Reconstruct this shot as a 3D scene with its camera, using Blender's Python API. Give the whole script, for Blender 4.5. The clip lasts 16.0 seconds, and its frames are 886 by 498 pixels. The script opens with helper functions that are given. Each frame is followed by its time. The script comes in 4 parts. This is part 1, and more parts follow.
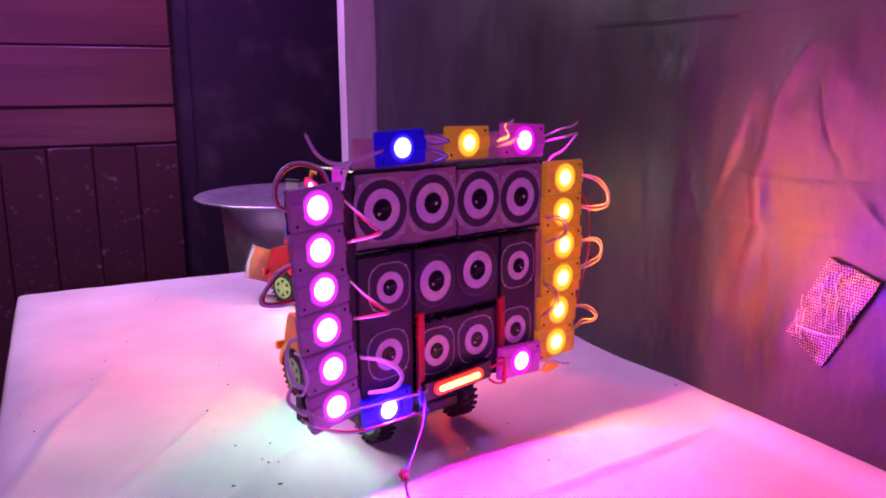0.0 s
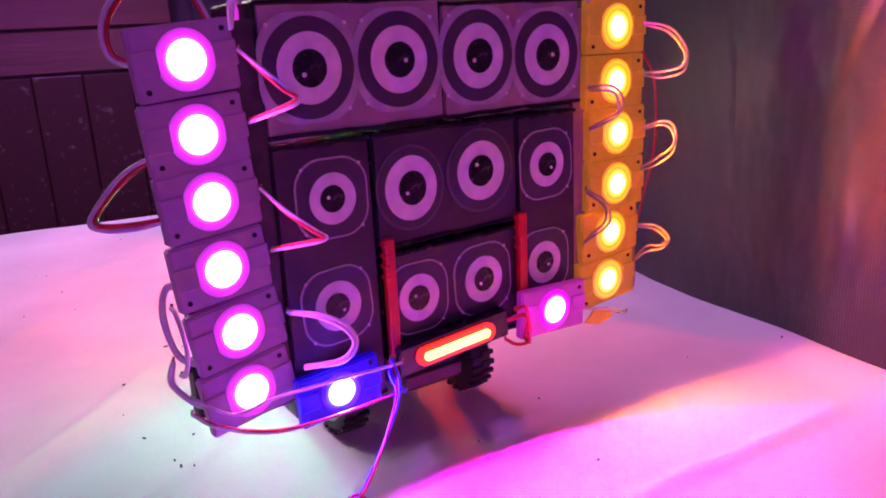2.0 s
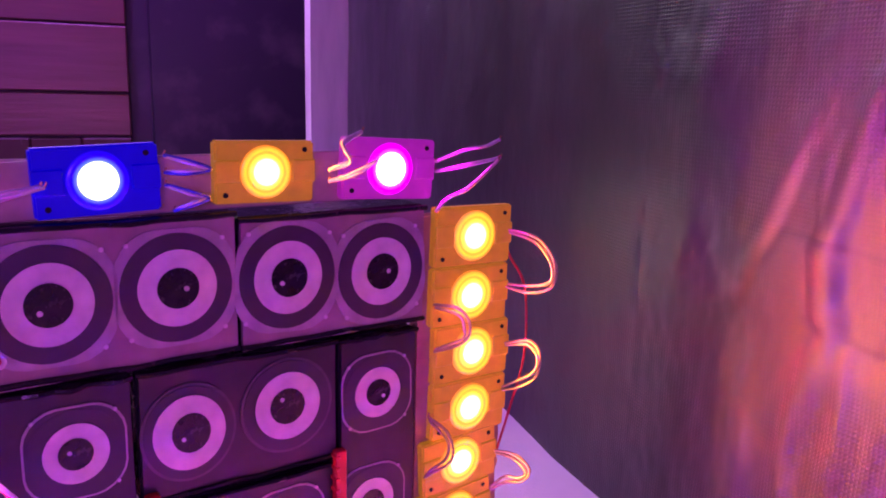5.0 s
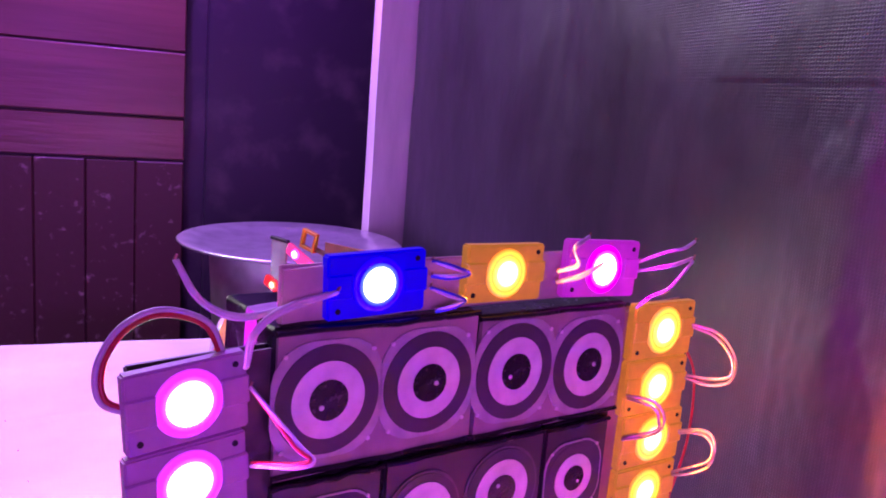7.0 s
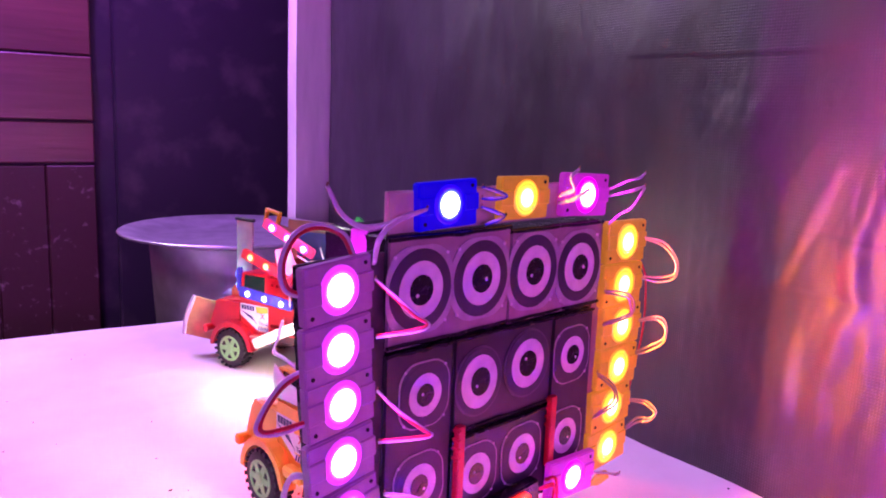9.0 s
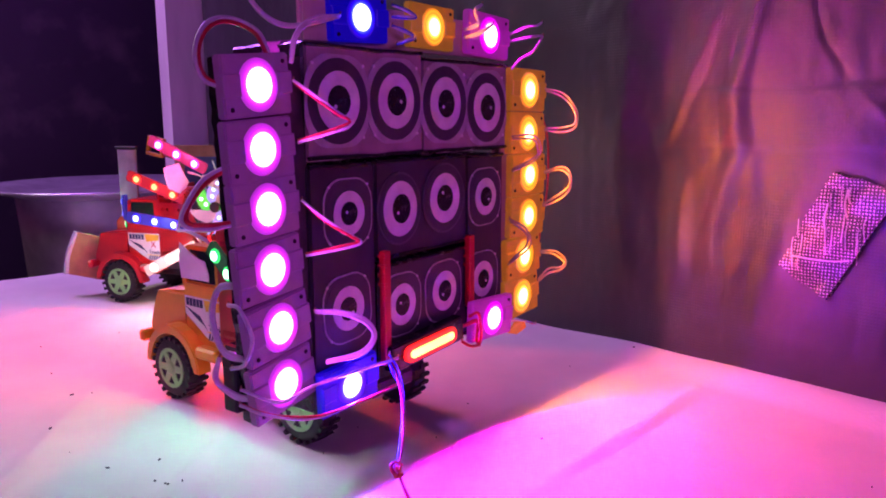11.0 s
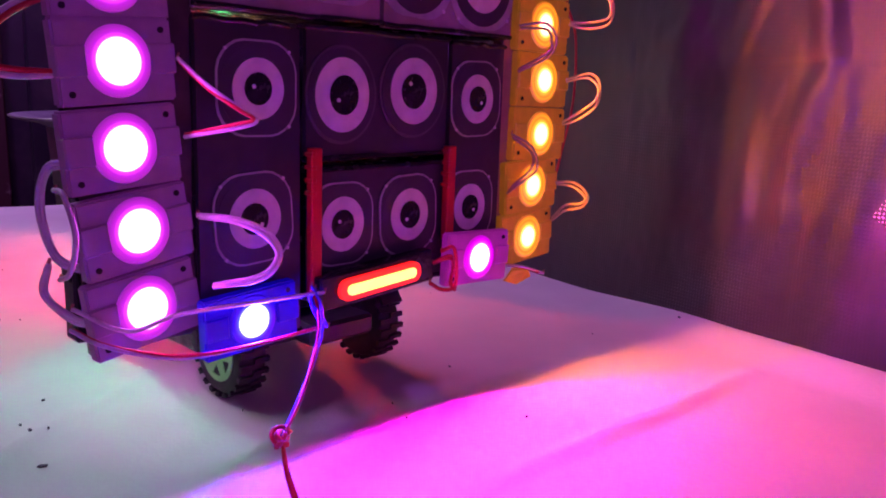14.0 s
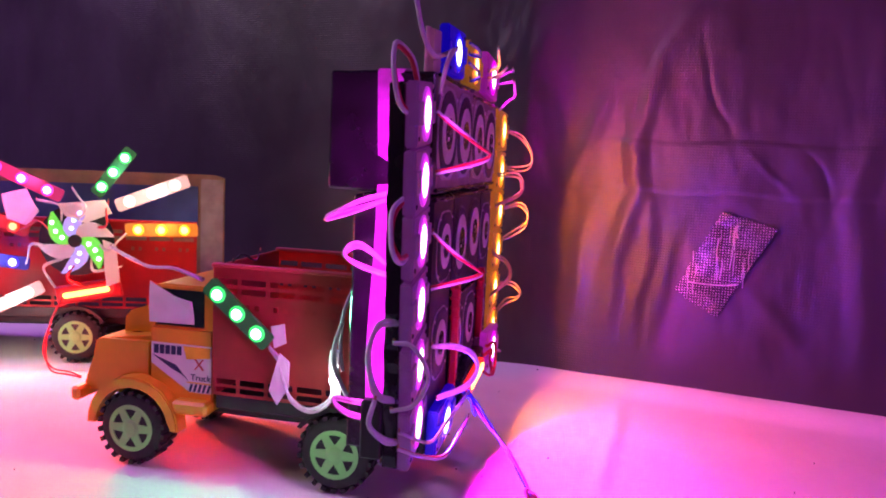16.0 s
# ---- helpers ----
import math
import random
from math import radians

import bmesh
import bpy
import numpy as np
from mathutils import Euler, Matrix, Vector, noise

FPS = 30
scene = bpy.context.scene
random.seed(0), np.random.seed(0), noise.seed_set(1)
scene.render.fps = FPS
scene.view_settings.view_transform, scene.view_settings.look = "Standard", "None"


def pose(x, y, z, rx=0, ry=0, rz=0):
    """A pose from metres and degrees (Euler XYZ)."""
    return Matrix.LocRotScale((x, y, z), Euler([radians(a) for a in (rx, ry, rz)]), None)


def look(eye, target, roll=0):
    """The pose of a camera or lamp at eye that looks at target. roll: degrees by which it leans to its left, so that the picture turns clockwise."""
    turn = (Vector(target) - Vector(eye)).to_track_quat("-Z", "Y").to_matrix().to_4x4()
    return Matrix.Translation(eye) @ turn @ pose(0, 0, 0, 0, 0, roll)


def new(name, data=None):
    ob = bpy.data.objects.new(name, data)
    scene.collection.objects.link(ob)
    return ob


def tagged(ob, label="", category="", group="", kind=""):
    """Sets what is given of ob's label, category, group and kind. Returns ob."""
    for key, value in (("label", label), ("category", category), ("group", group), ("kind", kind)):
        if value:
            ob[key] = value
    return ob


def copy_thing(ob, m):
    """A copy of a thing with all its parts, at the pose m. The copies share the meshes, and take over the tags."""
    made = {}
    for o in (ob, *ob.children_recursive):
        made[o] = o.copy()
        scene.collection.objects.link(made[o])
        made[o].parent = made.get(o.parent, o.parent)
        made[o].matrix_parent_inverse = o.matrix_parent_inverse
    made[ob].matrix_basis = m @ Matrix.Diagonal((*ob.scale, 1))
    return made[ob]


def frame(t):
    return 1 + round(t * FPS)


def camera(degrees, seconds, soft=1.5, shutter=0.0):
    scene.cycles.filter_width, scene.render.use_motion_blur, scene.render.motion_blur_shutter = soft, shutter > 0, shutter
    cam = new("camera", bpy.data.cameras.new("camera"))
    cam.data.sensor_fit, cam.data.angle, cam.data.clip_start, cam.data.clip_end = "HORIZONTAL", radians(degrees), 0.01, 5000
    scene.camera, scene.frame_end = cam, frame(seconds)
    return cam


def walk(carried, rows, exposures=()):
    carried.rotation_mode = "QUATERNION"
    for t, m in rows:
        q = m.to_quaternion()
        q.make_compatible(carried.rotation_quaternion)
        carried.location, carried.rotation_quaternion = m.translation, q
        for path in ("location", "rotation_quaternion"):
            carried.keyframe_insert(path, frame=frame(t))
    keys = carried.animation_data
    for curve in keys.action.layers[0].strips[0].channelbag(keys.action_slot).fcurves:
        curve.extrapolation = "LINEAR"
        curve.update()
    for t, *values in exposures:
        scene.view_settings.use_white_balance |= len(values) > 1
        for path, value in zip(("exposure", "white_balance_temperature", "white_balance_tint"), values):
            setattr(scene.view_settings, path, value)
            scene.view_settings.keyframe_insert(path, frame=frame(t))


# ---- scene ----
cam = camera(59.0, 16.0, soft=1.9)
PATH = [
    (0, (0.006, 0.007, 0.327), (0.869, 1.764, -0.083), -0.3),
    (0.5, (0.051, 0.055, 0.322), (0.919, 1.799, -0.128), -0.4),
    (1, (0.082, 0.13, 0.305), (0.913, 1.889, -0.163), -1.3),
    (1.5, (0.096, 0.175, 0.273), (0.866, 1.95, -0.233), -2.3),
    (2, (0.144, 0.201, 0.248), (0.864, 1.983, -0.304), -2.9),
    (2.5, (0.206, 0.215, 0.237), (0.894, 1.994, -0.366), -2.8),
    (3, (0.258, 0.221, 0.237), (0.929, 2.003, -0.373), -2.4),
    (3.5, (0.281, 0.227, 0.249), (0.972, 2.019, -0.307), -1.9),
    (4, (0.29, 0.233, 0.283), (0.974, 2.04, -0.232), -0.8),
    (4.2, (0.285, 0.236, 0.291), (1.001, 2.042, -0.183), -0.5),
    (6.3, (0.2, 0.266, 0.35), (0.949, 2.082, -0.025), 3.8),
    (6.5, (0.186, 0.27, 0.351), (0.94, 2.086, -0.016), 4.0),
    (7, (0.15, 0.276, 0.354), (0.923, 2.085, -0.003), 4.6),
    (7.5, (0.11, 0.28, 0.352), (0.909, 2.079, -0.002), 4.7),
    (8, (0.074, 0.266, 0.346), (0.918, 2.045, -0.004), 4.3),
    (8.5, (0.035, 0.237, 0.342), (0.961, 1.975, -0.009), 3.3),
    (9, (0.009, 0.202, 0.331), (1.063, 1.866, -0.013), 2.2),
    (9.5, (-0.013, 0.197, 0.316), (1.167, 1.777, -0.017), 0.8),
    (9.7, (-0.024, 0.192, 0.311), (1.207, 1.734, -0.016), 0.3),
    (11.8, (-0.006, 0.227, 0.175), (1.3, 1.701, -0.178), -0.1),
    (12, (0.016, 0.239, 0.171), (1.281, 1.743, -0.2), 0.4),
    (12.5, (0.068, 0.26, 0.172), (1.238, 1.831, -0.234), 1.5),
    (13, (0.114, 0.252, 0.171), (1.191, 1.878, -0.273), 2.3),
    (13.5, (0.146, 0.241, 0.174), (1.196, 1.885, -0.267), 2.4),
    (14, (0.11, 0.248, 0.17), (1.225, 1.859, -0.232), 2.1),
    (14.5, (0.026, 0.259, 0.187), (1.296, 1.764, -0.159), 1.8),
    (15, (-0.057, 0.28, 0.201), (1.438, 1.576, -0.09), 1.9),
    (15.5, (-0.118, 0.337, 0.22), (1.562, 1.391, -0.039), 2.2),
    (16, (-0.175, 0.397, 0.218), (1.644, 1.196, -0.015), 2.7),
]
EXPOSURES = [(0, 1.0, 6900, 9), (1.0, 1.0, 6900, 9), (2.0, 0.88, 6800, 10), (3.5, 0.75, 6800, 13), (4.2, 0.95, 6600, 15), (6.3, 1.45, 5750, 26), (7.5, 1.65, 5750, 23), (8.5, 1.65, 5950, 20), (9.7, 1.35, 6400, 15), (11.8, 0.2, 6500, 20), (13.5, 0.05, 6500, 20), (14.5, 0.15, 6500, 20), (16, 0.6, 6700, 20)]
walk(cam, [(t, look(eye, target, roll)) for t, eye, target, roll in PATH], EXPOSURES)

# ---- light ----
world = bpy.data.worlds.new("world")
scene.world = world
world.use_nodes = True
world.node_tree.nodes["Background"].inputs[0].default_value = (0.55, 0.45, 0.75, 1)
world.node_tree.nodes["Background"].inputs[1].default_value = 0.015

VIOLET, BLUE, AMBER, MAGENTA = (0.75, 0.03, 1.0), (0.03, 0.01, 1.0), (1.0, 0.22, 0.003), (1.0, 0.0, 0.9)
POWER = {"violet": 0.07, "blue": 0.15, "amber": 0.38, "magenta": 0.6}

# the rig's own axes: x along the speaker wall, y towards the bonnet of the truck
RIG = pose(0.31, 0.593, 0, 0, 0, 11.5)


def lamp(name, kind, power, colour, m, size, beam=176, soft=0.06):
    data = bpy.data.lights.new(name, kind)
    data.energy, data.color = power, colour
    if kind == "SPOT":
        data.spot_size, data.spot_blend, data.shadow_soft_size = radians(beam), soft, size
    elif kind == "POINT":
        data.shadow_soft_size = size
    else:
        data.shape, data.size, data.size_y = "RECTANGLE", size, 0.12
    ob = new(name, data)
    ob.matrix_world = m
    return ob


# added violet fill over the far end, with no fixture behind it
lamp("back_violet_fill", "AREA", 11, (0.5, 0.13, 1.0), look((0.05, 1.75, 1.3), (0.3, 1.6, 0)), 0.7)
# added violet fill from behind the camera, to brighten the speaker faces
lamp("front_violet_fill", "AREA", 3.9, (0.6, 0.11, 1.0), look((-0.15, -0.92, 0.48), (0.35, 0.6, 0.15)), 0.7)
lamp("room_tube_light", "AREA", 2.1, (1.0, 0.92, 0.82), look((-0.2, 1.66, 0.85), (0.15, 0.7, 0)), 0.6)

# ---- materials ----


def material(name, base, rough=0.5, metal=0.0, vary=0.12, scale=60.0, bump=0.15, bump_scale=300.0, spec=0.5, second=None, stretch=(1, 1, 1), coat=0.0, distance=0.0006, parting=(0.3, 0.72), lit=None):
    m = bpy.data.materials.new(name)
    m.use_nodes = True
    nodes, links = m.node_tree.nodes, m.node_tree.links
    b = nodes["Principled BSDF"]
    b.inputs["Metallic"].default_value = metal
    b.inputs["Specular IOR Level"].default_value = spec
    b.inputs["Coat Weight"].default_value = coat
    b.inputs["Coat Roughness"].default_value = 0.3
    tc = nodes.new("ShaderNodeTexCoord")
    mp = nodes.new("ShaderNodeMapping")
    mp.inputs["Scale"].default_value = stretch
    links.new(tc.outputs["Object"], mp.inputs["Vector"])
    n1 = nodes.new("ShaderNodeTexNoise")
    n1.inputs["Scale"].default_value, n1.inputs["Detail"].default_value = scale, 5
    n2 = nodes.new("ShaderNodeTexNoise")
    n2.inputs["Scale"].default_value, n2.inputs["Detail"].default_value = bump_scale, 3
    for n in (n1, n2):
        links.new(mp.outputs["Vector"], n.inputs["Vector"])
    ramp = nodes.new("ShaderNodeValToRGB")
    lo = second or tuple(c * (1 - 2.2 * vary) for c in base)
    hi = base if second else tuple(min(1.0, c * (1 + vary)) for c in base)
    ramp.color_ramp.elements[0].position, ramp.color_ramp.elements[1].position = parting
    ramp.color_ramp.elements[0].color, ramp.color_ramp.elements[1].color = (*lo, 1), (*hi, 1)
    links.new(n1.outputs["Fac"], ramp.inputs["Fac"])
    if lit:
        # emission in the plastic stands in for lamp light on and through it
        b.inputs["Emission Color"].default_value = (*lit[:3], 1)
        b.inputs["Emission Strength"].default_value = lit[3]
    links.new(ramp.outputs["Color"], b.inputs["Base Color"])
    mr = nodes.new("ShaderNodeMapRange")
    mr.inputs["To Min"].default_value, mr.inputs["To Max"].default_value = max(0.02, rough - 0.12), min(1, rough + 0.12)
    links.new(n2.outputs["Fac"], mr.inputs["Value"])
    links.new(mr.outputs["Result"], b.inputs["Roughness"])
    bp = nodes.new("ShaderNodeBump")
    bp.inputs["Strength"].default_value, bp.inputs["Distance"].default_value = bump, distance
    links.new(n2.outputs["Fac"], bp.inputs["Height"])
    links.new(bp.outputs["Normal"], b.inputs["Normal"])
    return m


def glow(name, colour, strength):
    m = bpy.data.materials.new(name)
    m.use_nodes = True
    b = m.node_tree.nodes["Principled BSDF"]
    b.inputs["Base Color"].default_value = (*[0.04 + 0.5 * c for c in colour], 1)
    b.inputs["Roughness"].default_value = 0.25
    b.inputs["Emission Color"].default_value = (*colour, 1)
    b.inputs["Emission Strength"].default_value = strength
    return m


def lens_glow(name, radius, stops):
    """A lit lens round the y axis: colours and strengths by the share of its radius."""
    m = bpy.data.materials.new(name)
    m.use_nodes = True
    nodes, links = m.node_tree.nodes, m.node_tree.links
    b = nodes["Principled BSDF"]
    b.inputs["Base Color"].default_value, b.inputs["Roughness"].default_value = (0.1, 0.06, 0.1, 1), 0.25
    tc, flat, size, share, ramp = (nodes.new("ShaderNode" + k) for k in ("TexCoord", "VectorMath", "VectorMath", "Math", "ValToRGB"))
    flat.operation, size.operation, share.operation = "MULTIPLY", "LENGTH", "DIVIDE"
    flat.inputs[1].default_value, share.inputs[1].default_value = (1, 0, 1), radius
    links.new(tc.outputs["Object"], flat.inputs[0]), links.new(flat.outputs[0], size.inputs[0])
    links.new(size.outputs["Value"], share.inputs[0]), links.new(share.outputs[0], ramp.inputs["Fac"])
    while len(ramp.color_ramp.elements) < len(stops):
        ramp.color_ramp.elements.new(0.5)
    for e, (at, colour) in zip(ramp.color_ramp.elements, stops):
        e.position, e.color = at, (*colour, 1)
    links.new(ramp.outputs["Color"], b.inputs["Emission Color"])
    b.inputs["Emission Strength"].default_value = 4.0
    return m


def weave(m, pitch, strength):
    """Fine woven threads over a material's relief, for sheets that stand along y and z."""
    nodes, links = m.node_tree.nodes, m.node_tree.links
    b = nodes["Principled BSDF"]
    tc = nodes.new("ShaderNodeTexCoord")
    heights = []
    for axis in ("Y", "Z"):
        w = nodes.new("ShaderNodeTexWave")
        w.wave_type, w.bands_direction = "BANDS", axis
        w.inputs["Scale"].default_value = 0.314 / pitch
        w.inputs["Distortion"].default_value, w.inputs["Detail Scale"].default_value = 1.1, 3.0
        links.new(tc.outputs["Object"], w.inputs["Vector"])
        heights.append(w.outputs["Fac"])
    mx = nodes.new("ShaderNodeMath")
    mx.operation = "MAXIMUM"
    links.new(heights[0], mx.inputs[0]), links.new(heights[1], mx.inputs[1])
    bp = nodes.new("ShaderNodeBump")
    bp.inputs["Distance"].default_value = pitch * 0.3
    worn, spread = nodes.new("ShaderNodeTexNoise"), nodes.new("ShaderNodeMapRange")
    worn.inputs["Scale"].default_value, worn.inputs["Detail"].default_value = 9.0, 3
    spread.inputs["From Min"].default_value, spread.inputs["From Max"].default_value = 0.42, 0.68
    spread.inputs["To Min"].default_value, spread.inputs["To Max"].default_value = strength * 0.12, strength
    links.new(tc.outputs["Object"], worn.inputs["Vector"]), links.new(worn.outputs["Fac"], spread.inputs["Value"])
    links.new(spread.outputs["Result"], bp.inputs["Strength"])
    links.new(mx.outputs[0], bp.inputs["Height"])
    old = b.inputs["Normal"].links[0].from_socket
    links.new(old, bp.inputs["Normal"])
    links.new(bp.outputs["Normal"], b.inputs["Normal"])
    return m


def threads(name, pitch):
    """Bright metallic threads crossing over dark gaps, broken up at random."""
    m = material(name, (0.02, 0.016, 0.02), 0.5, vary=0.2, scale=80)
    nodes, links = m.node_tree.nodes, m.node_tree.links
    b = nodes["Principled BSDF"]
    tc = nodes.new("ShaderNodeTexCoord")
    masks = []
    for axis in ("Y", "Z"):
        w = nodes.new("ShaderNodeTexWave")
        w.bands_direction = axis
        w.inputs["Scale"].default_value, w.inputs["Distortion"].default_value, w.inputs["Detail Scale"].default_value = 0.314 / pitch, 2.5, 6
        links.new(tc.outputs["Object"], w.inputs["Vector"])
        masks.append(w.outputs["Fac"])
    n = nodes.new("ShaderNodeTexNoise")
    n.inputs["Scale"].default_value, n.inputs["Detail"].default_value = 130, 4
    links.new(tc.outputs["Object"], n.inputs["Vector"])
    prev = None
    for k, (op, other) in enumerate((("MULTIPLY", masks[1]), ("ADD", n.outputs["Fac"]))):
        a = nodes.new("ShaderNodeMath")
        a.operation = op
        links.new(masks[0] if prev is None else prev, a.inputs[0]), links.new(other, a.inputs[1])
        prev = a.outputs[0]
    ramp = nodes.new("ShaderNodeMapRange")
    ramp.inputs["From Min"].default_value, ramp.inputs["From Max"].default_value = 0.95, 1.1
    links.new(prev, ramp.inputs["Value"])
    shine = nodes.new("ShaderNodeBsdfPrincipled")
    shine.inputs["Base Color"].default_value, shine.inputs["Metallic"].default_value, shine.inputs["Roughness"].default_value = (0.4, 0.34, 0.34, 1), 0.9, 0.36
    mix = nodes.new("ShaderNodeMixShader")
    links.new(ramp.outputs["Result"], mix.inputs[0])
    links.new(b.outputs[0], mix.inputs[1]), links.new(shine.outputs[0], mix.inputs[2])
    links.new(mix.outputs[0], nodes["Material Output"].inputs["Surface"])
    return m


CLOTH = material("white_cloth", (0.76, 0.72, 0.66), 0.8, vary=0.09, scale=6, bump=0.35, bump_scale=320, spec=0.25, distance=0.0008)
TARP = weave(material("black_woven_tarp", (0.034, 0.028, 0.036), 0.42, vary=0.2, scale=7, bump=0.6, bump_scale=26, spec=0.58, distance=0.003, stretch=(1, 1, 0.6)), 0.0026, 0.45)
SHINY = threads("glittering_mesh", 0.0026)
DARK_WALL = material("dark_painted_board", (0.11, 0.09, 0.085), 0.4, scale=11, bump=0.3, bump_scale=40, distance=0.002, second=(0.032, 0.026, 0.036), parting=(0.52, 0.85))
PLANK = material("brown_stained_plank", (0.17, 0.07, 0.05), 0.36, vary=0.14, scale=9, bump=0.5, bump_scale=34, stretch=(0.22, 1, 2.4), distance=0.003, coat=0.3)
PLANK_LOW = material("dark_spattered_plank", (0.3, 0.2, 0.19), 0.5, scale=48, bump=0.4, bump_scale=50, second=(0.075, 0.028, 0.026), parting=(0.62, 0.78), distance=0.002)
POST = material("whitewashed_timber", (0.8, 0.7, 0.7), 0.6, vary=0.1, scale=20, bump=0.3, bump_scale=90, stretch=(1, 1, 0.2), distance=0.002)
STEEL = material("scratched_steel", (0.72, 0.72, 0.73), 0.34, metal=0.85, vary=0.1, scale=30, bump=0.02, bump_scale=200)
PLASTER = material("dim_plaster", (0.3, 0.25, 0.25), 0.9, vary=0.1, scale=8)
BLACK_TAPE = material("black_glossy_tape", (0.012, 0.011, 0.016), 0.24, vary=0.3, scale=70, bump=0.5, bump_scale=110, spec=0.6, distance=0.0012)
CARDBOARD = material("brown_cardboard", (0.36, 0.23, 0.15), 0.75, vary=0.12, scale=60, bump=0.25, bump_scale=260)
WING_DARK = material("dark_taped_cardboard", (0.07, 0.052, 0.05), 0.45, vary=0.3, scale=60, bump=0.4, bump_scale=160, distance=0.001)
PALE_CARD = material("pale_cardboard", (0.6, 0.48, 0.38), 0.75, vary=0.12, scale=60, bump=0.3, bump_scale=200)
TAN_CARD = material("orange_tan_cardboard", (0.62, 0.34, 0.13), 0.7, vary=0.12, scale=60, bump=0.3, bump_scale=200)
FACE_CARD = material("greyish_cardboard", (0.33, 0.25, 0.25), 0.55, vary=0.14, scale=55, bump=0.25, bump_scale=220)
FACE_BLACK = material("black_paper_face", (0.034, 0.027, 0.04), 0.46, vary=0.2, scale=40, bump=0.25, bump_scale=60, distance=0.0008)
PAPER = material("printed_paper_edge", (0.42, 0.38, 0.4), 0.38, vary=0.12, scale=90, bump=0.15)
FRINGE = material("dark_paper_fringe", (0.09, 0.08, 0.095), 0.4, vary=0.15, scale=120, bump=0.15)
INK = material("printed_dark_ring", (0.045, 0.038, 0.055), 0.55, vary=0.12, scale=40, bump=0.03)
CONE = material("printed_grey_cone", (0.72, 0.66, 0.69), 0.36, vary=0.08, scale=120, bump=0.15)
CAP = material("printed_black_cap", (0.018, 0.016, 0.022), 0.25, vary=0.3, scale=110, bump=0.1)
GLINT = material("printed_white_glint", (0.75, 0.72, 0.74), 0.4, vary=0.05)
# housing plastics emit their lamp's colour; the grey also leans violet as lit
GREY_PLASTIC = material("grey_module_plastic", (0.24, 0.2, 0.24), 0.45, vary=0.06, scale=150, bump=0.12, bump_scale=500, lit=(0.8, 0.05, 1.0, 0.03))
BLUE_PLASTIC = material("blue_module_plastic", (0.008, 0.01, 0.26), 0.4, vary=0.08, scale=150, bump=0.1, lit=(0.0, 0.0, 1.0, 0.16))
AMBER_PLASTIC = material("yellow_module_plastic", (0.58, 0.31, 0.03), 0.45, vary=0.06, scale=150, bump=0.12, lit=(1.0, 0.42, 0.02, 0.08))
PINK_PLASTIC = material("pink_module_plastic", (0.3, 0.1, 0.3), 0.42, vary=0.06, scale=150, bump=0.1, lit=(1.0, 0.02, 0.9, 0.10))
HOLE = material("dark_hole", (0.01, 0.008, 0.01), 0.8)
WHITE_WIRE = material("white_wire", (0.62, 0.58, 0.6), 0.42, vary=0.08, scale=200, bump=0.1)
# pale wire with the amber lamps' light put into a deeper, yellower colour
AMBER_LIT_WIRE = material("amber_lit_wire", (0.4, 0.31, 0.2), 0.45, vary=0.08, scale=200, bump=0.1)
RED_WIRE = material("red_wire", (0.5, 0.02, 0.035), 0.38, vary=0.1, scale=200)
BLUE_WIRE = material("blue_wire", (0.05, 0.06, 0.55), 0.38, vary=0.1, scale=200)
COPPER = material("bare_wire_end", (0.4, 0.22, 0.14), 0.35, metal=0.8)
YELLOW = material("orange_yellow_plastic", (0.8, 0.4, 0.02), 0.34, vary=0.06, scale=40, bump=0.06, coat=0.2)
RED = material("red_plastic", (0.55, 0.02, 0.02), 0.34, vary=0.08, scale=40, bump=0.06, coat=0.2)
RED_CLEAR = material("dusty_red_plastic", (0.56, 0.09, 0.07), 0.4, vary=0.1, scale=30, bump=0.08)
RUBBER = material("black_tyre_rubber", (0.018, 0.017, 0.018), 0.6, vary=0.2, scale=90, bump=0.2)
GREEN_RIM = material("pale_green_plastic", (0.26, 0.66, 0.2), 0.38, vary=0.06, scale=60)
CHASSIS = material("black_chassis_plastic", (0.02, 0.018, 0.02), 0.5, vary=0.2)
TINT = material("dark_green_window", (0.012, 0.05, 0.03), 0.15, vary=0.1)
WHITE_PAPER = material("white_paper", (0.72, 0.7, 0.7), 0.7, vary=0.05, scale=60, bump=0.4, bump_scale=60, distance=0.002)
STICKER = material("white_sticker", (0.78, 0.74, 0.7), 0.4, vary=0.04)
NAVY = material("navy_ink", (0.02, 0.025, 0.09), 0.4)
YELLOW_INK = material("yellow_ink", (0.85, 0.55, 0.03), 0.4)
RED_INK = material("red_ink", (0.65, 0.03, 0.02), 0.4)
BLUE_CARD = material("blue_card", (0.06, 0.1, 0.32), 0.6, vary=0.15, scale=30)
GREY_CARD = material("grey_card_edge", (0.4, 0.37, 0.34), 0.7)

# ---- shaping ----


def part(name, bm, mat, parent=None, label="", smooth=False, m=None):
    me = bpy.data.meshes.new(name)
    bmesh.ops.recalc_face_normals(bm, faces=bm.faces)
    bm.to_mesh(me)
    bm.free()
    me.materials.append(mat)
    for p in me.polygons:
        p.use_smooth = smooth
    ob = new(name, me)
    if parent:
        ob.parent = parent
    if m is not None:
        ob.matrix_basis = m
    if label:
        ob["label"] = label
    return ob


def thing(name, label, category, m=None, group="", kind=""):
    ob = new(name)
    ob.empty_display_size = 0.01
    if m is not None:
        ob.matrix_basis = m
    return tagged(ob, label, category, group, kind)


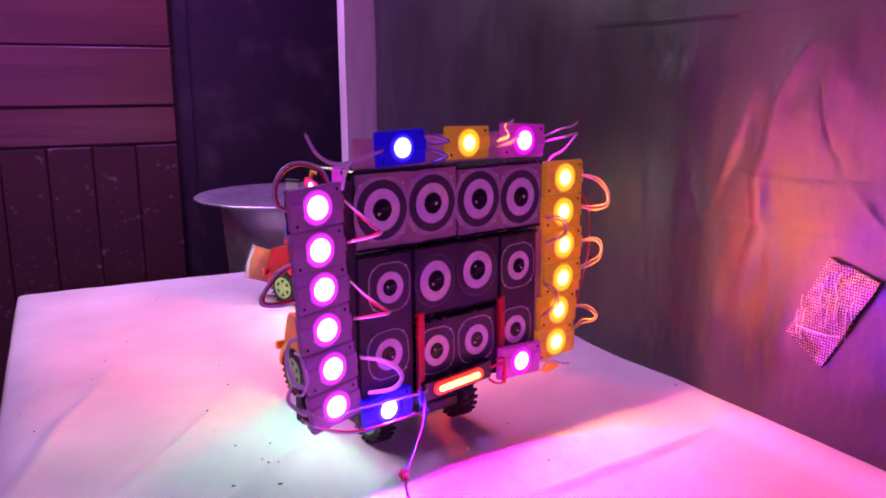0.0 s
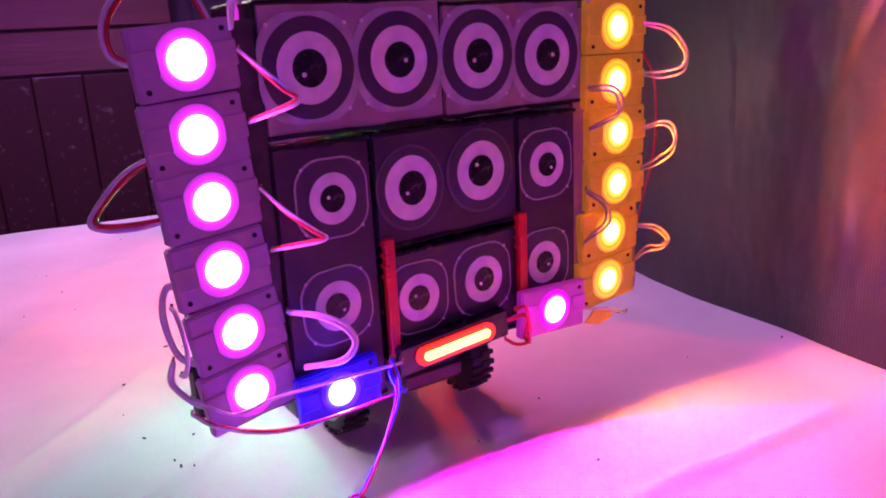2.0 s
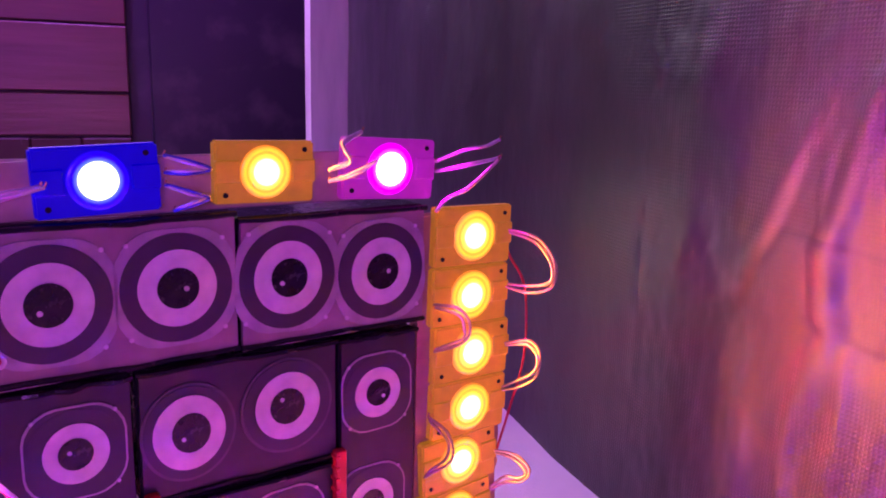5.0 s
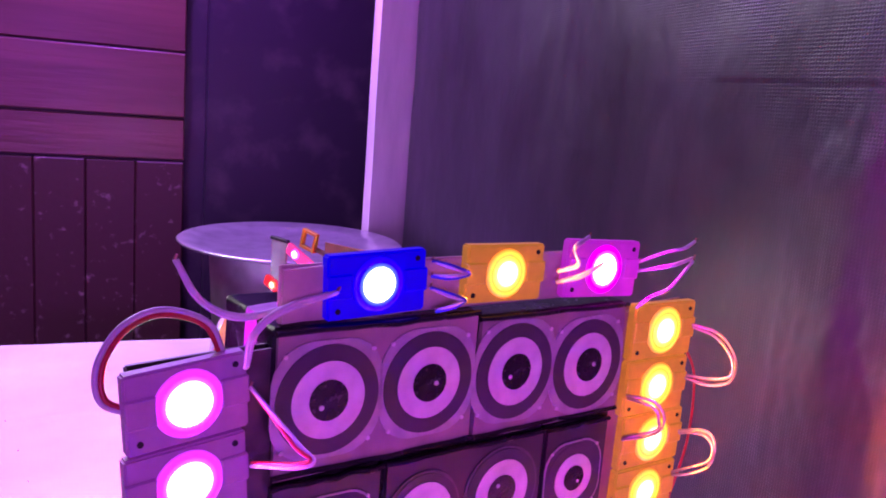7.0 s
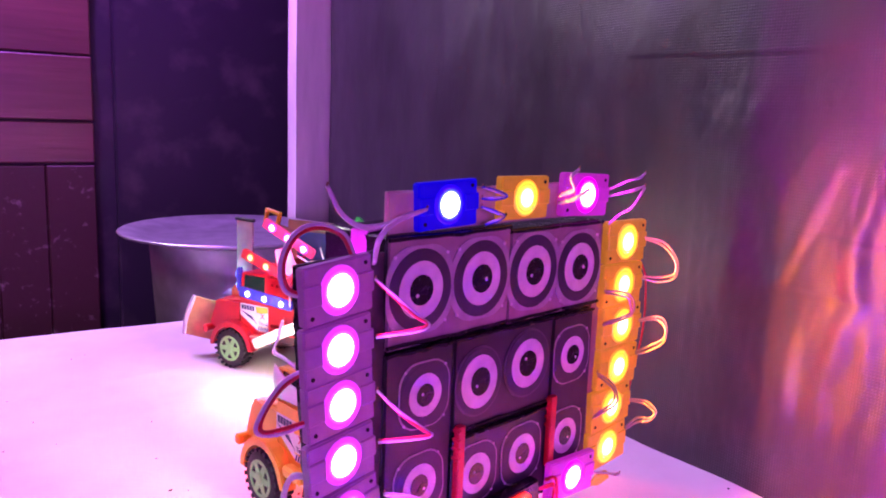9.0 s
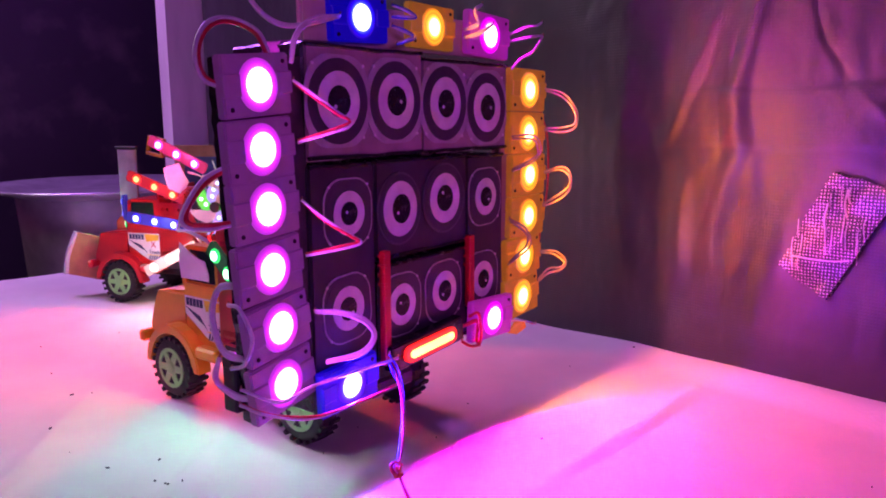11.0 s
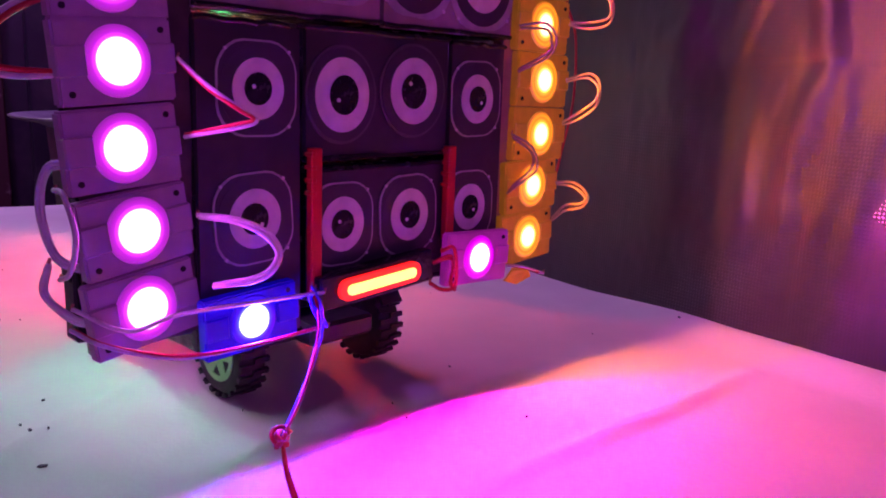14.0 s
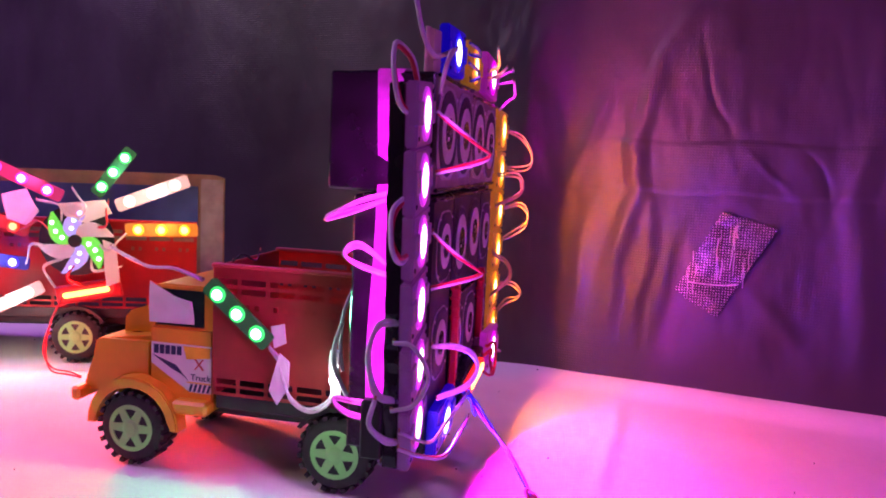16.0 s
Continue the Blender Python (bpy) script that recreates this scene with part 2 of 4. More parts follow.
def box(lo, hi, bevel=0.0, bm=None, segments=1):
    bm = bm or bmesh.new()
    made = bmesh.ops.create_cube(bm, size=1)["verts"]
    for v in made:
        for i in range(3):
            v.co[i] = lo[i] + (v.co[i] + 0.5) * (hi[i] - lo[i])
    if bevel:
        edges = {e for v in made for e in v.link_edges}
        bmesh.ops.bevel(bm, geom=list(edges), offset=bevel, segments=segments, affect="EDGES")
    return bm


def prism(outline, lo, hi, axis=1, bevel=0.0, bm=None):
    """A flat outline of pairs pushed out from lo to hi along an axis (0: pairs are y, z; 1: pairs are x, z; 2: x, y)."""
    bm = bm or bmesh.new()

    def at(p, h):
        return [(h, *p), (p[0], h, p[1]), (*p, h)][axis]
    a = [bm.verts.new(at(p, lo)) for p in outline]
    b = [bm.verts.new(at(p, hi)) for p in outline]
    n = len(outline)
    faces = [bm.faces.new(a), bm.faces.new(b[::-1])]
    for i in range(n):
        faces.append(bm.faces.new((a[i], b[i], b[(i + 1) % n], a[(i + 1) % n])))
    if bevel:
        edges = list({e for f in faces[:2] for e in f.edges})
        bmesh.ops.bevel(bm, geom=edges, offset=bevel, segments=2, affect="EDGES")
    return bm


def lathe(profile, axis=1, sides=40, bm=None, centre=(0, 0, 0)):
    """Turns a profile of (radius, height) pairs round an axis."""
    bm = bm or bmesh.new()
    rings = []
    for r, h in profile:
        ring = []
        for k in range(sides):
            a = 2 * math.pi * k / sides
            p = (r * math.cos(a), r * math.sin(a))
            q = [(h, *p), (p[0], h, p[1]), (*p, h)][axis]
            ring.append(bm.verts.new([q[i] + centre[i] for i in range(3)]))
        rings.append(ring)
    for a, b in zip(rings, rings[1:]):
        for k in range(sides):
            bm.faces.new((a[k], a[(k + 1) % sides], b[(k + 1) % sides], b[k]))
    bm.faces.new(rings[0])
    bm.faces.new(rings[-1][::-1])
    return bm


def smooth_path(points, steps=8):
    pts = [Vector(p) for p in points]
    pts = [2 * pts[0] - pts[1]] + pts + [2 * pts[-1] - pts[-2]]
    out = []
    for a, b, c, d in zip(pts, pts[1:], pts[2:], pts[3:]):
        for k in range(steps):
            t = k / steps
            out.append(0.5 * (2 * b + (c - a) * t + (2 * a - 5 * b + 4 * c - d) * t * t + (3 * b - a - 3 * c + d) * t ** 3))
    out.append(pts[-2])
    return out


def tube(points, r, sides=8, steps=8, bm=None, shift=(0, 0, 0)):
    bm = bm or bmesh.new()
    path = [p + Vector(shift) for p in smooth_path(points, steps)]
    side, rings = Vector((0.31, 0.2, 0.93)), []
    for i, p in enumerate(path):
        way = (path[min(i + 1, len(path) - 1)] - path[max(i - 1, 0)]).normalized()
        side = (side - way * side.dot(way)).normalized()
        up = way.cross(side)
        rings.append([bm.verts.new(p + r * (math.cos(a) * side + math.sin(a) * up)) for a in [2 * math.pi * k / sides for k in range(sides)]])
    for a, b in zip(rings, rings[1:]):
        for k in range(sides):
            bm.faces.new((a[k], a[(k + 1) % sides], b[(k + 1) % sides], b[k]))
    bm.faces.new(rings[0][::-1])
    bm.faces.new(rings[-1])
    return bm


def arc(cx, cy, r, a0, a1, n):
    return [(cx + r * math.cos(radians(a0 + (a1 - a0) * k / n)), cy + r * math.sin(radians(a0 + (a1 - a0) * k / n))) for k in range(n + 1)]


def rounded(w, h, r, n=5, bow=0.0):
    pts = []
    for sx, sy, a in ((1, 1, 0), (-1, 1, 90), (-1, -1, 180), (1, -1, 270)):
        pts += arc(sx * (w / 2 - r), sy * (h / 2 - r), r, a, a + 90, n)
    return [(x * (1 + bow * (1 - (2 * y / h) ** 2)), y * (1 + bow * (1 - (2 * x / w) ** 2))) for x, y in pts]


def sheet(nx, ny, at, thick=0.0):
    """A grid of points at(i / nx, j / ny), given a thickness along its normals."""
    bm = bmesh.new()
    g = [[bm.verts.new(at(i / nx, j / ny)) for j in range(ny + 1)] for i in range(nx + 1)]
    for i in range(nx):
        for j in range(ny):
            bm.faces.new((g[i][j], g[i + 1][j], g[i + 1][j + 1], g[i][j + 1]))
    if thick:
        bmesh.ops.recalc_face_normals(bm, faces=bm.faces)
        bmesh.ops.solidify(bm, geom=list(bm.faces), thickness=thick)
    return bm


# ---- the room ----
TABLE_X0, TABLE_X1, TABLE_Y0, TABLE_Y1 = -0.072, 0.66, -0.5, 1.425


def off_line(p, line):
    """Distance from p to a bent line of (y, z) points, signed by the side, and how far along it (0 to 1) the nearest point lies."""
    best = (9.0, 0.0)
    for k, (a, b) in enumerate(zip(line, line[1:])):
        dy, dz = b[0] - a[0], b[1] - a[1]
        t = min(max(((p[0] - a[0]) * dy + (p[1] - a[1]) * dz) / (dy * dy + dz * dz), 0), 1)
        ey, ez = p[0] - a[0] - t * dy, p[1] - a[1] - t * dz
        d = math.hypot(ey, ez)
        if d < abs(best[0]):
            best = (math.copysign(d, ey * dz - ez * dy), (k + t) / (len(line) - 1))
    return best


CLOTH_CREASE = [(0.315, 0.496), (0.367, 0.503), (0.416, 0.508), (0.482, 0.515), (0.545, 0.526)]


def cloth_height(x, y):
    z = 0.0016 * noise.noise((x * 7, y * 7, 0.3)) + 0.0009 * noise.noise((x * 22, y * 16, 2.1))
    for a, px, py, depth, wide in ((0.75, 0.12, 0.62, 0.0040, 0.006), (0.95, 0.06, 0.7, 0.0034, 0.007), (0.6, 0.16, 0.52, 0.003, 0.005), (0.85, 0.0, 0.6, 0.003, 0.008), (0.5, 0.02, 0.95, 0.003, 0.01), (0.2, 0.1, 1.15, 0.0026, 0.008), (1.2, -0.02, 0.8, 0.003, 0.008)):
        across = (x - px) * math.sin(a) - (y - py) * math.cos(a) + 0.01 * noise.noise((x * 9, y * 9, 5))
        along = (x - px) * math.cos(a) + (y - py) * math.sin(a)
        z += depth * math.exp(-(across / wide) ** 2) * math.exp(-(along / 0.14) ** 2)
    # one long pinched crease
    d, t = off_line((x, y + 0.002 * noise.noise((x * 30, y * 30, 6))), CLOTH_CREASE)
    z += 0.0050 * math.exp(-(d / 0.0055) ** 2) * (0.25 + 0.75 * math.sin(math.pi * min(max(t, 0.05), 0.95)))
    # the cloth rides up against the tarp
    k = min(max((x - 0.555) / 0.045, 0), 1) * min(max((0.75 - y) / 0.15, 0), 1)
    return z - 0.0012 + 0.007 * k * k * (3 - 2 * k)


def cloth_at(i, j):
    # over the left and far edges the cloth hangs down
    a, b = -0.25 + i * 1.25, j * 1.25
    x = TABLE_X0 + max(a, 0) * (TABLE_X1 - TABLE_X0)
    y = TABLE_Y0 + min(b, 1) * (TABLE_Y1 - TABLE_Y0)
    drop = max(-a, 0) * 1.2 + max(b - 1, 0) * 1.2
    ease = min(drop / 0.02, 1)
    if a < 0:
        x -= 0.006 * ease + 0.012 * drop * (1 + math.sin(y * 30))
    if b > 1:
        y += 0.006 * ease + 0.012 * drop * (1 + math.sin(x * 34))
    edge = min((x - TABLE_X0), (TABLE_Y1 - y))
    soft = 0.008 * math.exp(-max(edge, 0) / 0.012) if drop == 0 else 0.008
    return (x, y, cloth_height(x, y) * (drop == 0) - soft - drop)


cloth = part("tablecloth", sheet(240, 520, cloth_at), CLOTH, smooth=True)
tagged(cloth, "creased off-white cloth spread over the table", "tablecloth", kind="structure")
table = thing("table", "table hidden under a white cloth", "table")
part("tabletop", box((TABLE_X0 + 0.01, TABLE_Y0, -0.05), (TABLE_X1 - 0.005, TABLE_Y1 - 0.01, -0.011), 0.003), PLANK, table)
for x in (TABLE_X0 + 0.03, TABLE_X1 - 0.07):
    for y in (TABLE_Y0 + 0.03, TABLE_Y1 - 0.08):
        part("leg", box((x, y, -0.75), (x + 0.05, y + 0.05, -0.05), 0.003), PLANK, table)


# creases of the hung sheet: the bent line, its height and its half width
CREASES = [
    ([(0.490, 0.365), (0.518, 0.326), (0.541, 0.236), (0.533, 0.198), (0.552, 0.133), (0.556, 0.060)], 0.0085, 0.0085),
    ([(0.562, 0.300), (0.580, 0.255), (0.603, 0.200)], 0.0055, 0.007),
    ([(0.484, 0.345), (0.473, 0.286), (0.452, 0.252)], -0.0030, 0.0035),
    ([(0.583, 0.190), (0.586, 0.120), (0.592, 0.050)], 0.0040, 0.009),
    ([(0.522, 0.185), (0.519, 0.140), (0.530, 0.080), (0.534, 0.030)], 0.0055, 0.007),
    ([(0.500, 0.150), (0.503, 0.106), (0.512, 0.060)], 0.0030, 0.006),
    ([(0.548, 0.285), (0.543, 0.250)], 0.0030, 0.0035),
    ([(0.425, 0.105), (0.395, 0.075), (0.360, 0.035)], 0.0030, 0.009),
    ([(0.440, 0.240), (0.415, 0.215), (0.396, 0.200)], 0.0018, 0.003),
    ([(0.388, 0.238), (0.372, 0.222), (0.366, 0.200)], -0.0020, 0.003),
    ([(0.330, 0.300), (0.345, 0.200), (0.325, 0.090), (0.330, 0.020)], 0.0040, 0.012),
    ([(0.640, 0.330), (0.655, 0.200), (0.650, 0.060)], 0.0022, 0.010)]


def tarp_at(i, j):
    # the sheet is meshed finely where the lamps rake over it
    y = -0.9 + 1.15 * i / 0.14 if i < 0.14 else (0.25 + 0.45 * (i - 0.14) / 0.66 if i < 0.8 else 0.7 + 0.985 * (i - 0.8) / 0.2)
    z = -0.006 + 0.406 * j / 0.8 if j < 0.8 else 0.4 + 0.944 * (j - 0.8) / 0.2
    flare = 0.012 * max(0.0, (0.62 - y) / 0.4) * math.exp(-max(z, 0) / 0.05) if y < 0.62 else 0
    x = 0.604 + 0.073 * max(0, y - 0.8) + min(flare, 0.02) + 0.006 * noise.noise((y * 3, z * 3, 11))
    if 0.25 < y < 0.7 and z < 0.4:
        k = min(1, (0.4 - z) / 0.05) * min(1, 0.25 + max(z, 0) / 0.05)
        p = (y + 0.003 * noise.noise((y * 40, z * 40, 2)), z + 0.003 * noise.noise((y * 40, z * 40, 8)))
        for line, height, wide in CREASES:
            d, t = off_line(p, line)
            if abs(d) < 3 * wide:
                x -= 0.5 * k * height * math.exp(-(d / wide) ** 2) * (0.35 + 0.65 * math.sin(math.pi * min(max(t, 0.06), 0.94)))
        x += k * (0.0030 * noise.noise((y * 14 + 1.5 * z, z * 2.2, 0.7)) + 0.0010 * noise.noise((y * 40, z * 26, 7)) + 0.0005 * noise.noise((y * 120, z * 60, 4)))
        # a strip lies folded over along the sheet
        low, high = 0.195 + 0.0015 * math.sin(y * 60), 0.2435 + 0.0015 * math.sin(y * 47)
        if y < 0.625:
            x -= 0.0011 * min(max((z - low) / 0.002, 0), 1) * min(max((high - z) / 0.002, 0), 1) * min(1, (0.625 - y) / 0.08)
    # a sheet's edge hangs over another higher up
    if y < 0.8 and z > 0.392 + 0.004 * noise.noise((y * 7, 0, 0)):
        x -= 0.0006
    if z > 0.3:
        x += 0.003 * noise.noise((y * 9, z * 9, 21)) * min(1, (z - 0.3) / 0.1)
    return (x, y, z)


tagged(part("wall_east", sheet(340, 250, tarp_at, 0.003), TARP, smooth=True), "black woven plastic tarp hung as a wall with creases", "wall", kind="structure")
part_wall = [("wall_behind", (0.72, -1.0, -0.75), (0.78, 1.64, 1.9), "wall behind the tarp"), ("wall_south", (-1.6, -1.08, -0.75), (0.78, -1.0, 1.9), "plain room wall"),
             ("wall_west", (-1.68, -1.0, -0.75), (-1.6, 2.35, 1.9), "plain room wall"), ("wall_corner", (0.72, 1.64, -0.75), (0.95, 1.72, 1.9), "dark wall behind the tarp"),
             ("wall_far", (0.95, 1.72, -0.75), (1.03, 2.35, 1.9), "dark wall beyond the post")]
for n, lo, hi, text in part_wall:
    tagged(part(n, box(lo, hi), PLASTER if "room" in text else DARK_WALL), text, "wall", kind="structure")
tagged(part("floor", box((-1.68, -1.08, -0.8), (1.03, 2.4, -0.75)), PLASTER), "dim bare floor", "floor", kind="structure")
tagged(part("ceiling", box((-1.68, -1.08, 1.9), (1.03, 2.4, 1.95)), PLASTER), "dim plain ceiling", "ceiling", kind="structure")

# far wall: dark board beside stained planks
tagged(part("wall_north", box((-1.6, 2.23, -0.75), (1.03, 2.3, 1.9)), DARK_WALL), "far wall behind boards", "wall", kind="structure")
tagged(part("dark_panel", box((0.345, 2.195, -0.75), (0.95, 2.226, 1.85), 0.004), DARK_WALL), "dark scuffed board panel with pale stains", "wall panel", kind="structure")
planks = thing("plank_wall", "brown stained wooden plank wall with a glossy sheen", "wall", kind="structure")
heights = [-0.75, -0.55, -0.35, -0.16, 0.03, 0.18, 0.278, 0.427, 0.57, 0.7, 0.88, 1.06, 1.25, 1.45, 1.65, 1.85]
for k, (a, b) in enumerate(zip(heights, heights[1:])):
    if a >= 0.18:
        part("plank", box((-1.59, 2.196 + 0.004 * (k % 2), a + 0.002), (0.298, 2.228, b - 0.002), 0.003), PLANK, planks)
for k in range(18):
    x = 0.298 - 0.105 * k
    part("plank", box((x - 0.1042, 2.2 + 0.003 * (k % 2), -0.75), (x, 2.228, 0.177), 0.003), PLANK_LOW, planks)
post_outline = sheet(2, 30, lambda i, j: (0.600 + i * 0.082 + 0.003 * noise.noise((j * 8, i, 4)), 1.745, -0.75 + j * 2.6), 0.045)
tagged(part("timber_post", post_outline, POST), "whitewashed square timber post", "post", kind="structure")
tagged(part("bench", box((0.2, 1.445, -0.75), (0.58, 1.69, -0.1), 0.01), DARK_WALL), "dark low bench beyond the table", "bench")
basin = thing("metal_basin", "steel basin with a wide flat rim beyond the table", "basin", pose(0.432, 1.6, -0.1))
part("bowl", lathe([(0.10, 0.0), (0.115, 0.004), (0.128, 0.04), (0.138, 0.194), (0.134, 0.194), (0.124, 0.042), (0.11, 0.009), (0.09, 0.008)], axis=2, sides=64), STEEL, basin, smooth=True)
part("rim", lathe([(0.136, 0.190), (0.150, 0.196), (0.187, 0.2035), (0.190, 0.2065), (0.187, 0.2085), (0.150, 0.2005), (0.1345, 0.1945)], axis=2, sides=72), STEEL, basin, smooth=True)

patch = prism([(-0.047, 0.04), (0.002, 0.052), (0.04, -0.026), (0.0, -0.048)], -0.0015, 0.0015, axis=0)
bmesh.ops.subdivide_edges(patch, edges=patch.edges, cuts=6, use_grid_fill=True)
for v in patch.verts:
    v.co += Vector((0.003 * noise.noise(v.co * 60), 0.002 * noise.noise(v.co * 130 + Vector((3, 0, 0))), 0.002 * noise.noise(v.co * 130 + Vector((0, 9, 0)))))
glitter = thing("shiny_patch", "glittering patch of frayed woven mesh stuck on the tarp", "patch", pose(0.6005, 0.452, 0.127))
part("mesh_sheet", patch, SHINY, glitter)
part("loose_thread", tube([(-0.003, 0.028, -0.016), (-0.005, 0.012, -0.0165), (-0.005, -0.004, -0.016), (-0.003, -0.016, -0.0145)], 0.0007, 6, 5), PAPER, glitter)
for y, z, drop in ((0.003, 0.028, 0.026), (-0.011, 0.040, 0.022), (-0.013, 0.041, 0.012)):
    part("loose_thread", tube([(-0.003, y, z), (-0.0055, y + 0.0006, z - drop * 0.5), (-0.003, y - 0.0005, z - drop)], 0.0007, 6, 4), PAPER, glitter)
for k in range(15):
    a = random.Random(70 + k)
    y, z = a.uniform(-0.03, 0.034), a.uniform(-0.02, 0.045)
    if abs(y * 0.9 + z * 0.55) < 0.03:
        part("frayed_strand", tube([(-0.002, y, z), (-0.004, y + a.uniform(-0.001, 0.001), z - 0.006), (-0.0025, y + a.uniform(-0.001, 0.001), z - a.uniform(0.010, 0.024))], 0.00035, 5, 3), PAPER, glitter)

# ---- the speaker wall: boxes with printed speaker pictures ----
LENS = {
    "violet": [(0.0, (1, 1, 1)), (0.60, (1, 0.8, 1)), (0.67, (0.34, 0.02, 0.36)), (0.8, (0.15, 0.004, 0.18)), (0.99, (0.07, 0.004, 0.09))],
    "blue": [(0.0, (1, 1, 1)), (0.58, (0.8, 0.85, 1)), (0.66, (0.02, 0.03, 0.6)), (0.8, (0.0, 0.0, 0.22)), (0.99, (0.0, 0.0, 0.08))],
    "amber": [(0.0, (1, 0.9, 0.5)), (0.40, (1, 0.74, 0.24)), (0.54, (0.5, 0.17, 0.01)), (0.74, (0.22, 0.055, 0.0)), (0.82, (0.34, 0.1, 0.0)), (0.99, (0.14, 0.03, 0.0))],
    "magenta": [(0.0, (1, 1, 1)), (0.58, (1, 0.8, 1)), (0.66, (0.6, 0.02, 0.6)), (0.8, (0.24, 0.0, 0.26)), (0.99, (0.13, 0.0, 0.14))]}


def speaker_print(parent, x, z, w, h, y, cone=0.62, plate=True, hint=0, dark=False):
    """A cut-out print of a speaker glued on a box: plate, dark ring, pale cone, black cap and its glint."""
    r = random.Random(hint)
    turn = pose(x, y, z, 0, r.uniform(-4, 4), 0)
    shape = rounded(w, h, 0.32 * w, 5, 0.05) if plate else [(w * 0.5 * math.cos(math.pi * k / 24), h * 0.5 * math.sin(math.pi * k / 24)) for k in range(48)]
    base = part("speaker_print", prism(shape, -0.0006, 0.0, bevel=0.0), PAPER if plate else FRINGE, parent, m=turn)
    if dark and plate:
        part("dark_field", prism(rounded(w * 0.955, h * 0.955, 0.31 * w, 5, 0.05), -0.0008, -0.0005), INK, base)
    rx, rz = w * 0.485, h * 0.485

    def ring(name, k, y0, y1, mat, dx=0.0, dz=0.0):
        return part(name, prism([(dx + rx * k * math.cos(a), dz + rz * k * math.sin(a)) for a in [2 * math.pi * i / 40 for i in range(40)]], y0, y1), mat, base)
    ring("surround", 1.0 if plate else 0.97, -0.0010, -0.0005, INK)
    ring("cone", cone, -0.0014, -0.0009, CONE)
    ring("dust_cap", cone * 0.53, -0.0018, -0.0013, CAP, 0.002 * r.uniform(-0.4, 0.4))
    g = w * 0.024
    part("glint", prism(arc(r.choice((-1, 1)) * w * 0.07, r.uniform(-0.1, 0.1) * h, g, 0, 330, 9), -0.0021, -0.0017), CONE, base)
    if plate:
        for sx in (-1, 1):
            for sz in (-1, 1):
                part("screw_print", prism(arc(sx * w * 0.41, sz * h * 0.41, w * 0.02, 0, 324, 9), -0.0012, -0.0004), CONE, base)
    return base


def crumple(bm, size, amount):
    for v in bm.verts:
        p = v.co * size
        v.co += amount * Vector((noise.noise(p), noise.noise(p + Vector((7, 0, 0))), noise.noise(p + Vector((0, 5, 0)))))


def speaker_box(label, x0, x1, z0, z1, depth, face, prints, seed, left=0.0, tape=True):
    ob = thing("speaker_box", label, "speaker box", RIG, group="speaker wall boxes")
    body = box((x0, 0.002, z0), (x1, depth, z1), 0.0012)
    bmesh.ops.subdivide_edges(body, edges=[e for e in body.edges if e.calc_length() > 0.02], cuts=5, use_grid_fill=True)
    crumple(body, 55, 0.0008)
    part("body", body, BLACK_TAPE, ob, smooth=False)
    front = prism([(x0 + 0.0008, z0 + left), (x1 - 0.0008, z0 + 0.001), (x1 - 0.0012, z1 - 0.0008), (x0 + 0.001, z1 - 0.0012)], -0.0004, 0.0024)
    part("front_panel", front, face, ob)
    if tape:
        for zz in (z0 + 0.0018, z1 - 0.0014):
            pts = [(x0 + (x1 - x0) * k / 9, 0.0012 * noise.noise((k * 1.7, seed, zz * 99)) - 0.0005, zz + 0.0012 * noise.noise((k * 1.3, seed, 3))) for k in range(10)]
            part("tape_edge", tube(pts, 0.0013, 6, 2), BLACK_TAPE, ob, "wrinkled glossy black tape along the edge")
    for k, (x, z, w, h, cone, plate) in enumerate(prints):
        speaker_print(ob, x, z, w, h, -0.0005, cone, plate, seed * 10 + k, face is FACE_BLACK)
    return ob


speaker_box("wide cardboard speaker box with two printed speakers, black sides", -0.1035, -0.0035, 0.198, 0.2625, 0.0605, FACE_CARD,
            [(-0.0798, 0.2309, 0.0488, 0.0495, 0.705, True), (-0.0302, 0.2317, 0.0485, 0.0490, 0.705, True)], 1)
speaker_box("wide cardboard speaker box with two printed speakers beside another", -0.0027, 0.0950, 0.198, 0.2595, 0.0605, FACE_CARD,
            [(0.0199, 0.2305, 0.0482, 0.0500, 0.71, True), (0.0690, 0.2280, 0.0490, 0.0500, 0.705, True)], 2)
speaker_box("tall black speaker box with two printed speakers", -0.1035, -0.0505, 0.052, 0.196, 0.045, FACE_BLACK,
            [(-0.0738, 0.1669, 0.0385, 0.0395, 0.686, True), (-0.0760, 0.1105, 0.0385, 0.0395, 0.70, True)], 3)
speaker_box("black taped speaker box with two overlapping round prints", -0.049, 0.0452, 0.134, 0.1965, 0.05, FACE_BLACK,
            [(-0.0277, 0.1651, 0.0425, 0.0462, 0.78, False), (0.0188, 0.1679, 0.0462, 0.0475, 0.727, False)], 4)
speaker_box("black speaker box with two small printed speakers", -0.0455, 0.0452, 0.066, 0.132, 0.05, FACE_BLACK,
            [(-0.0268, 0.1032, 0.0378, 0.0395, 0.71, True), (0.0179, 0.1040, 0.0393, 0.0408, 0.70, True)], 5)
speaker_box("tall narrow black speaker box with two printed speakers", 0.0465, 0.0915, 0.066, 0.1955, 0.045, FACE_BLACK,
            [(0.0676, 0.1647, 0.0392, 0.0400, 0.69, True), (0.0648, 0.1043, 0.0390, 0.0400, 0.68, True)], 6)

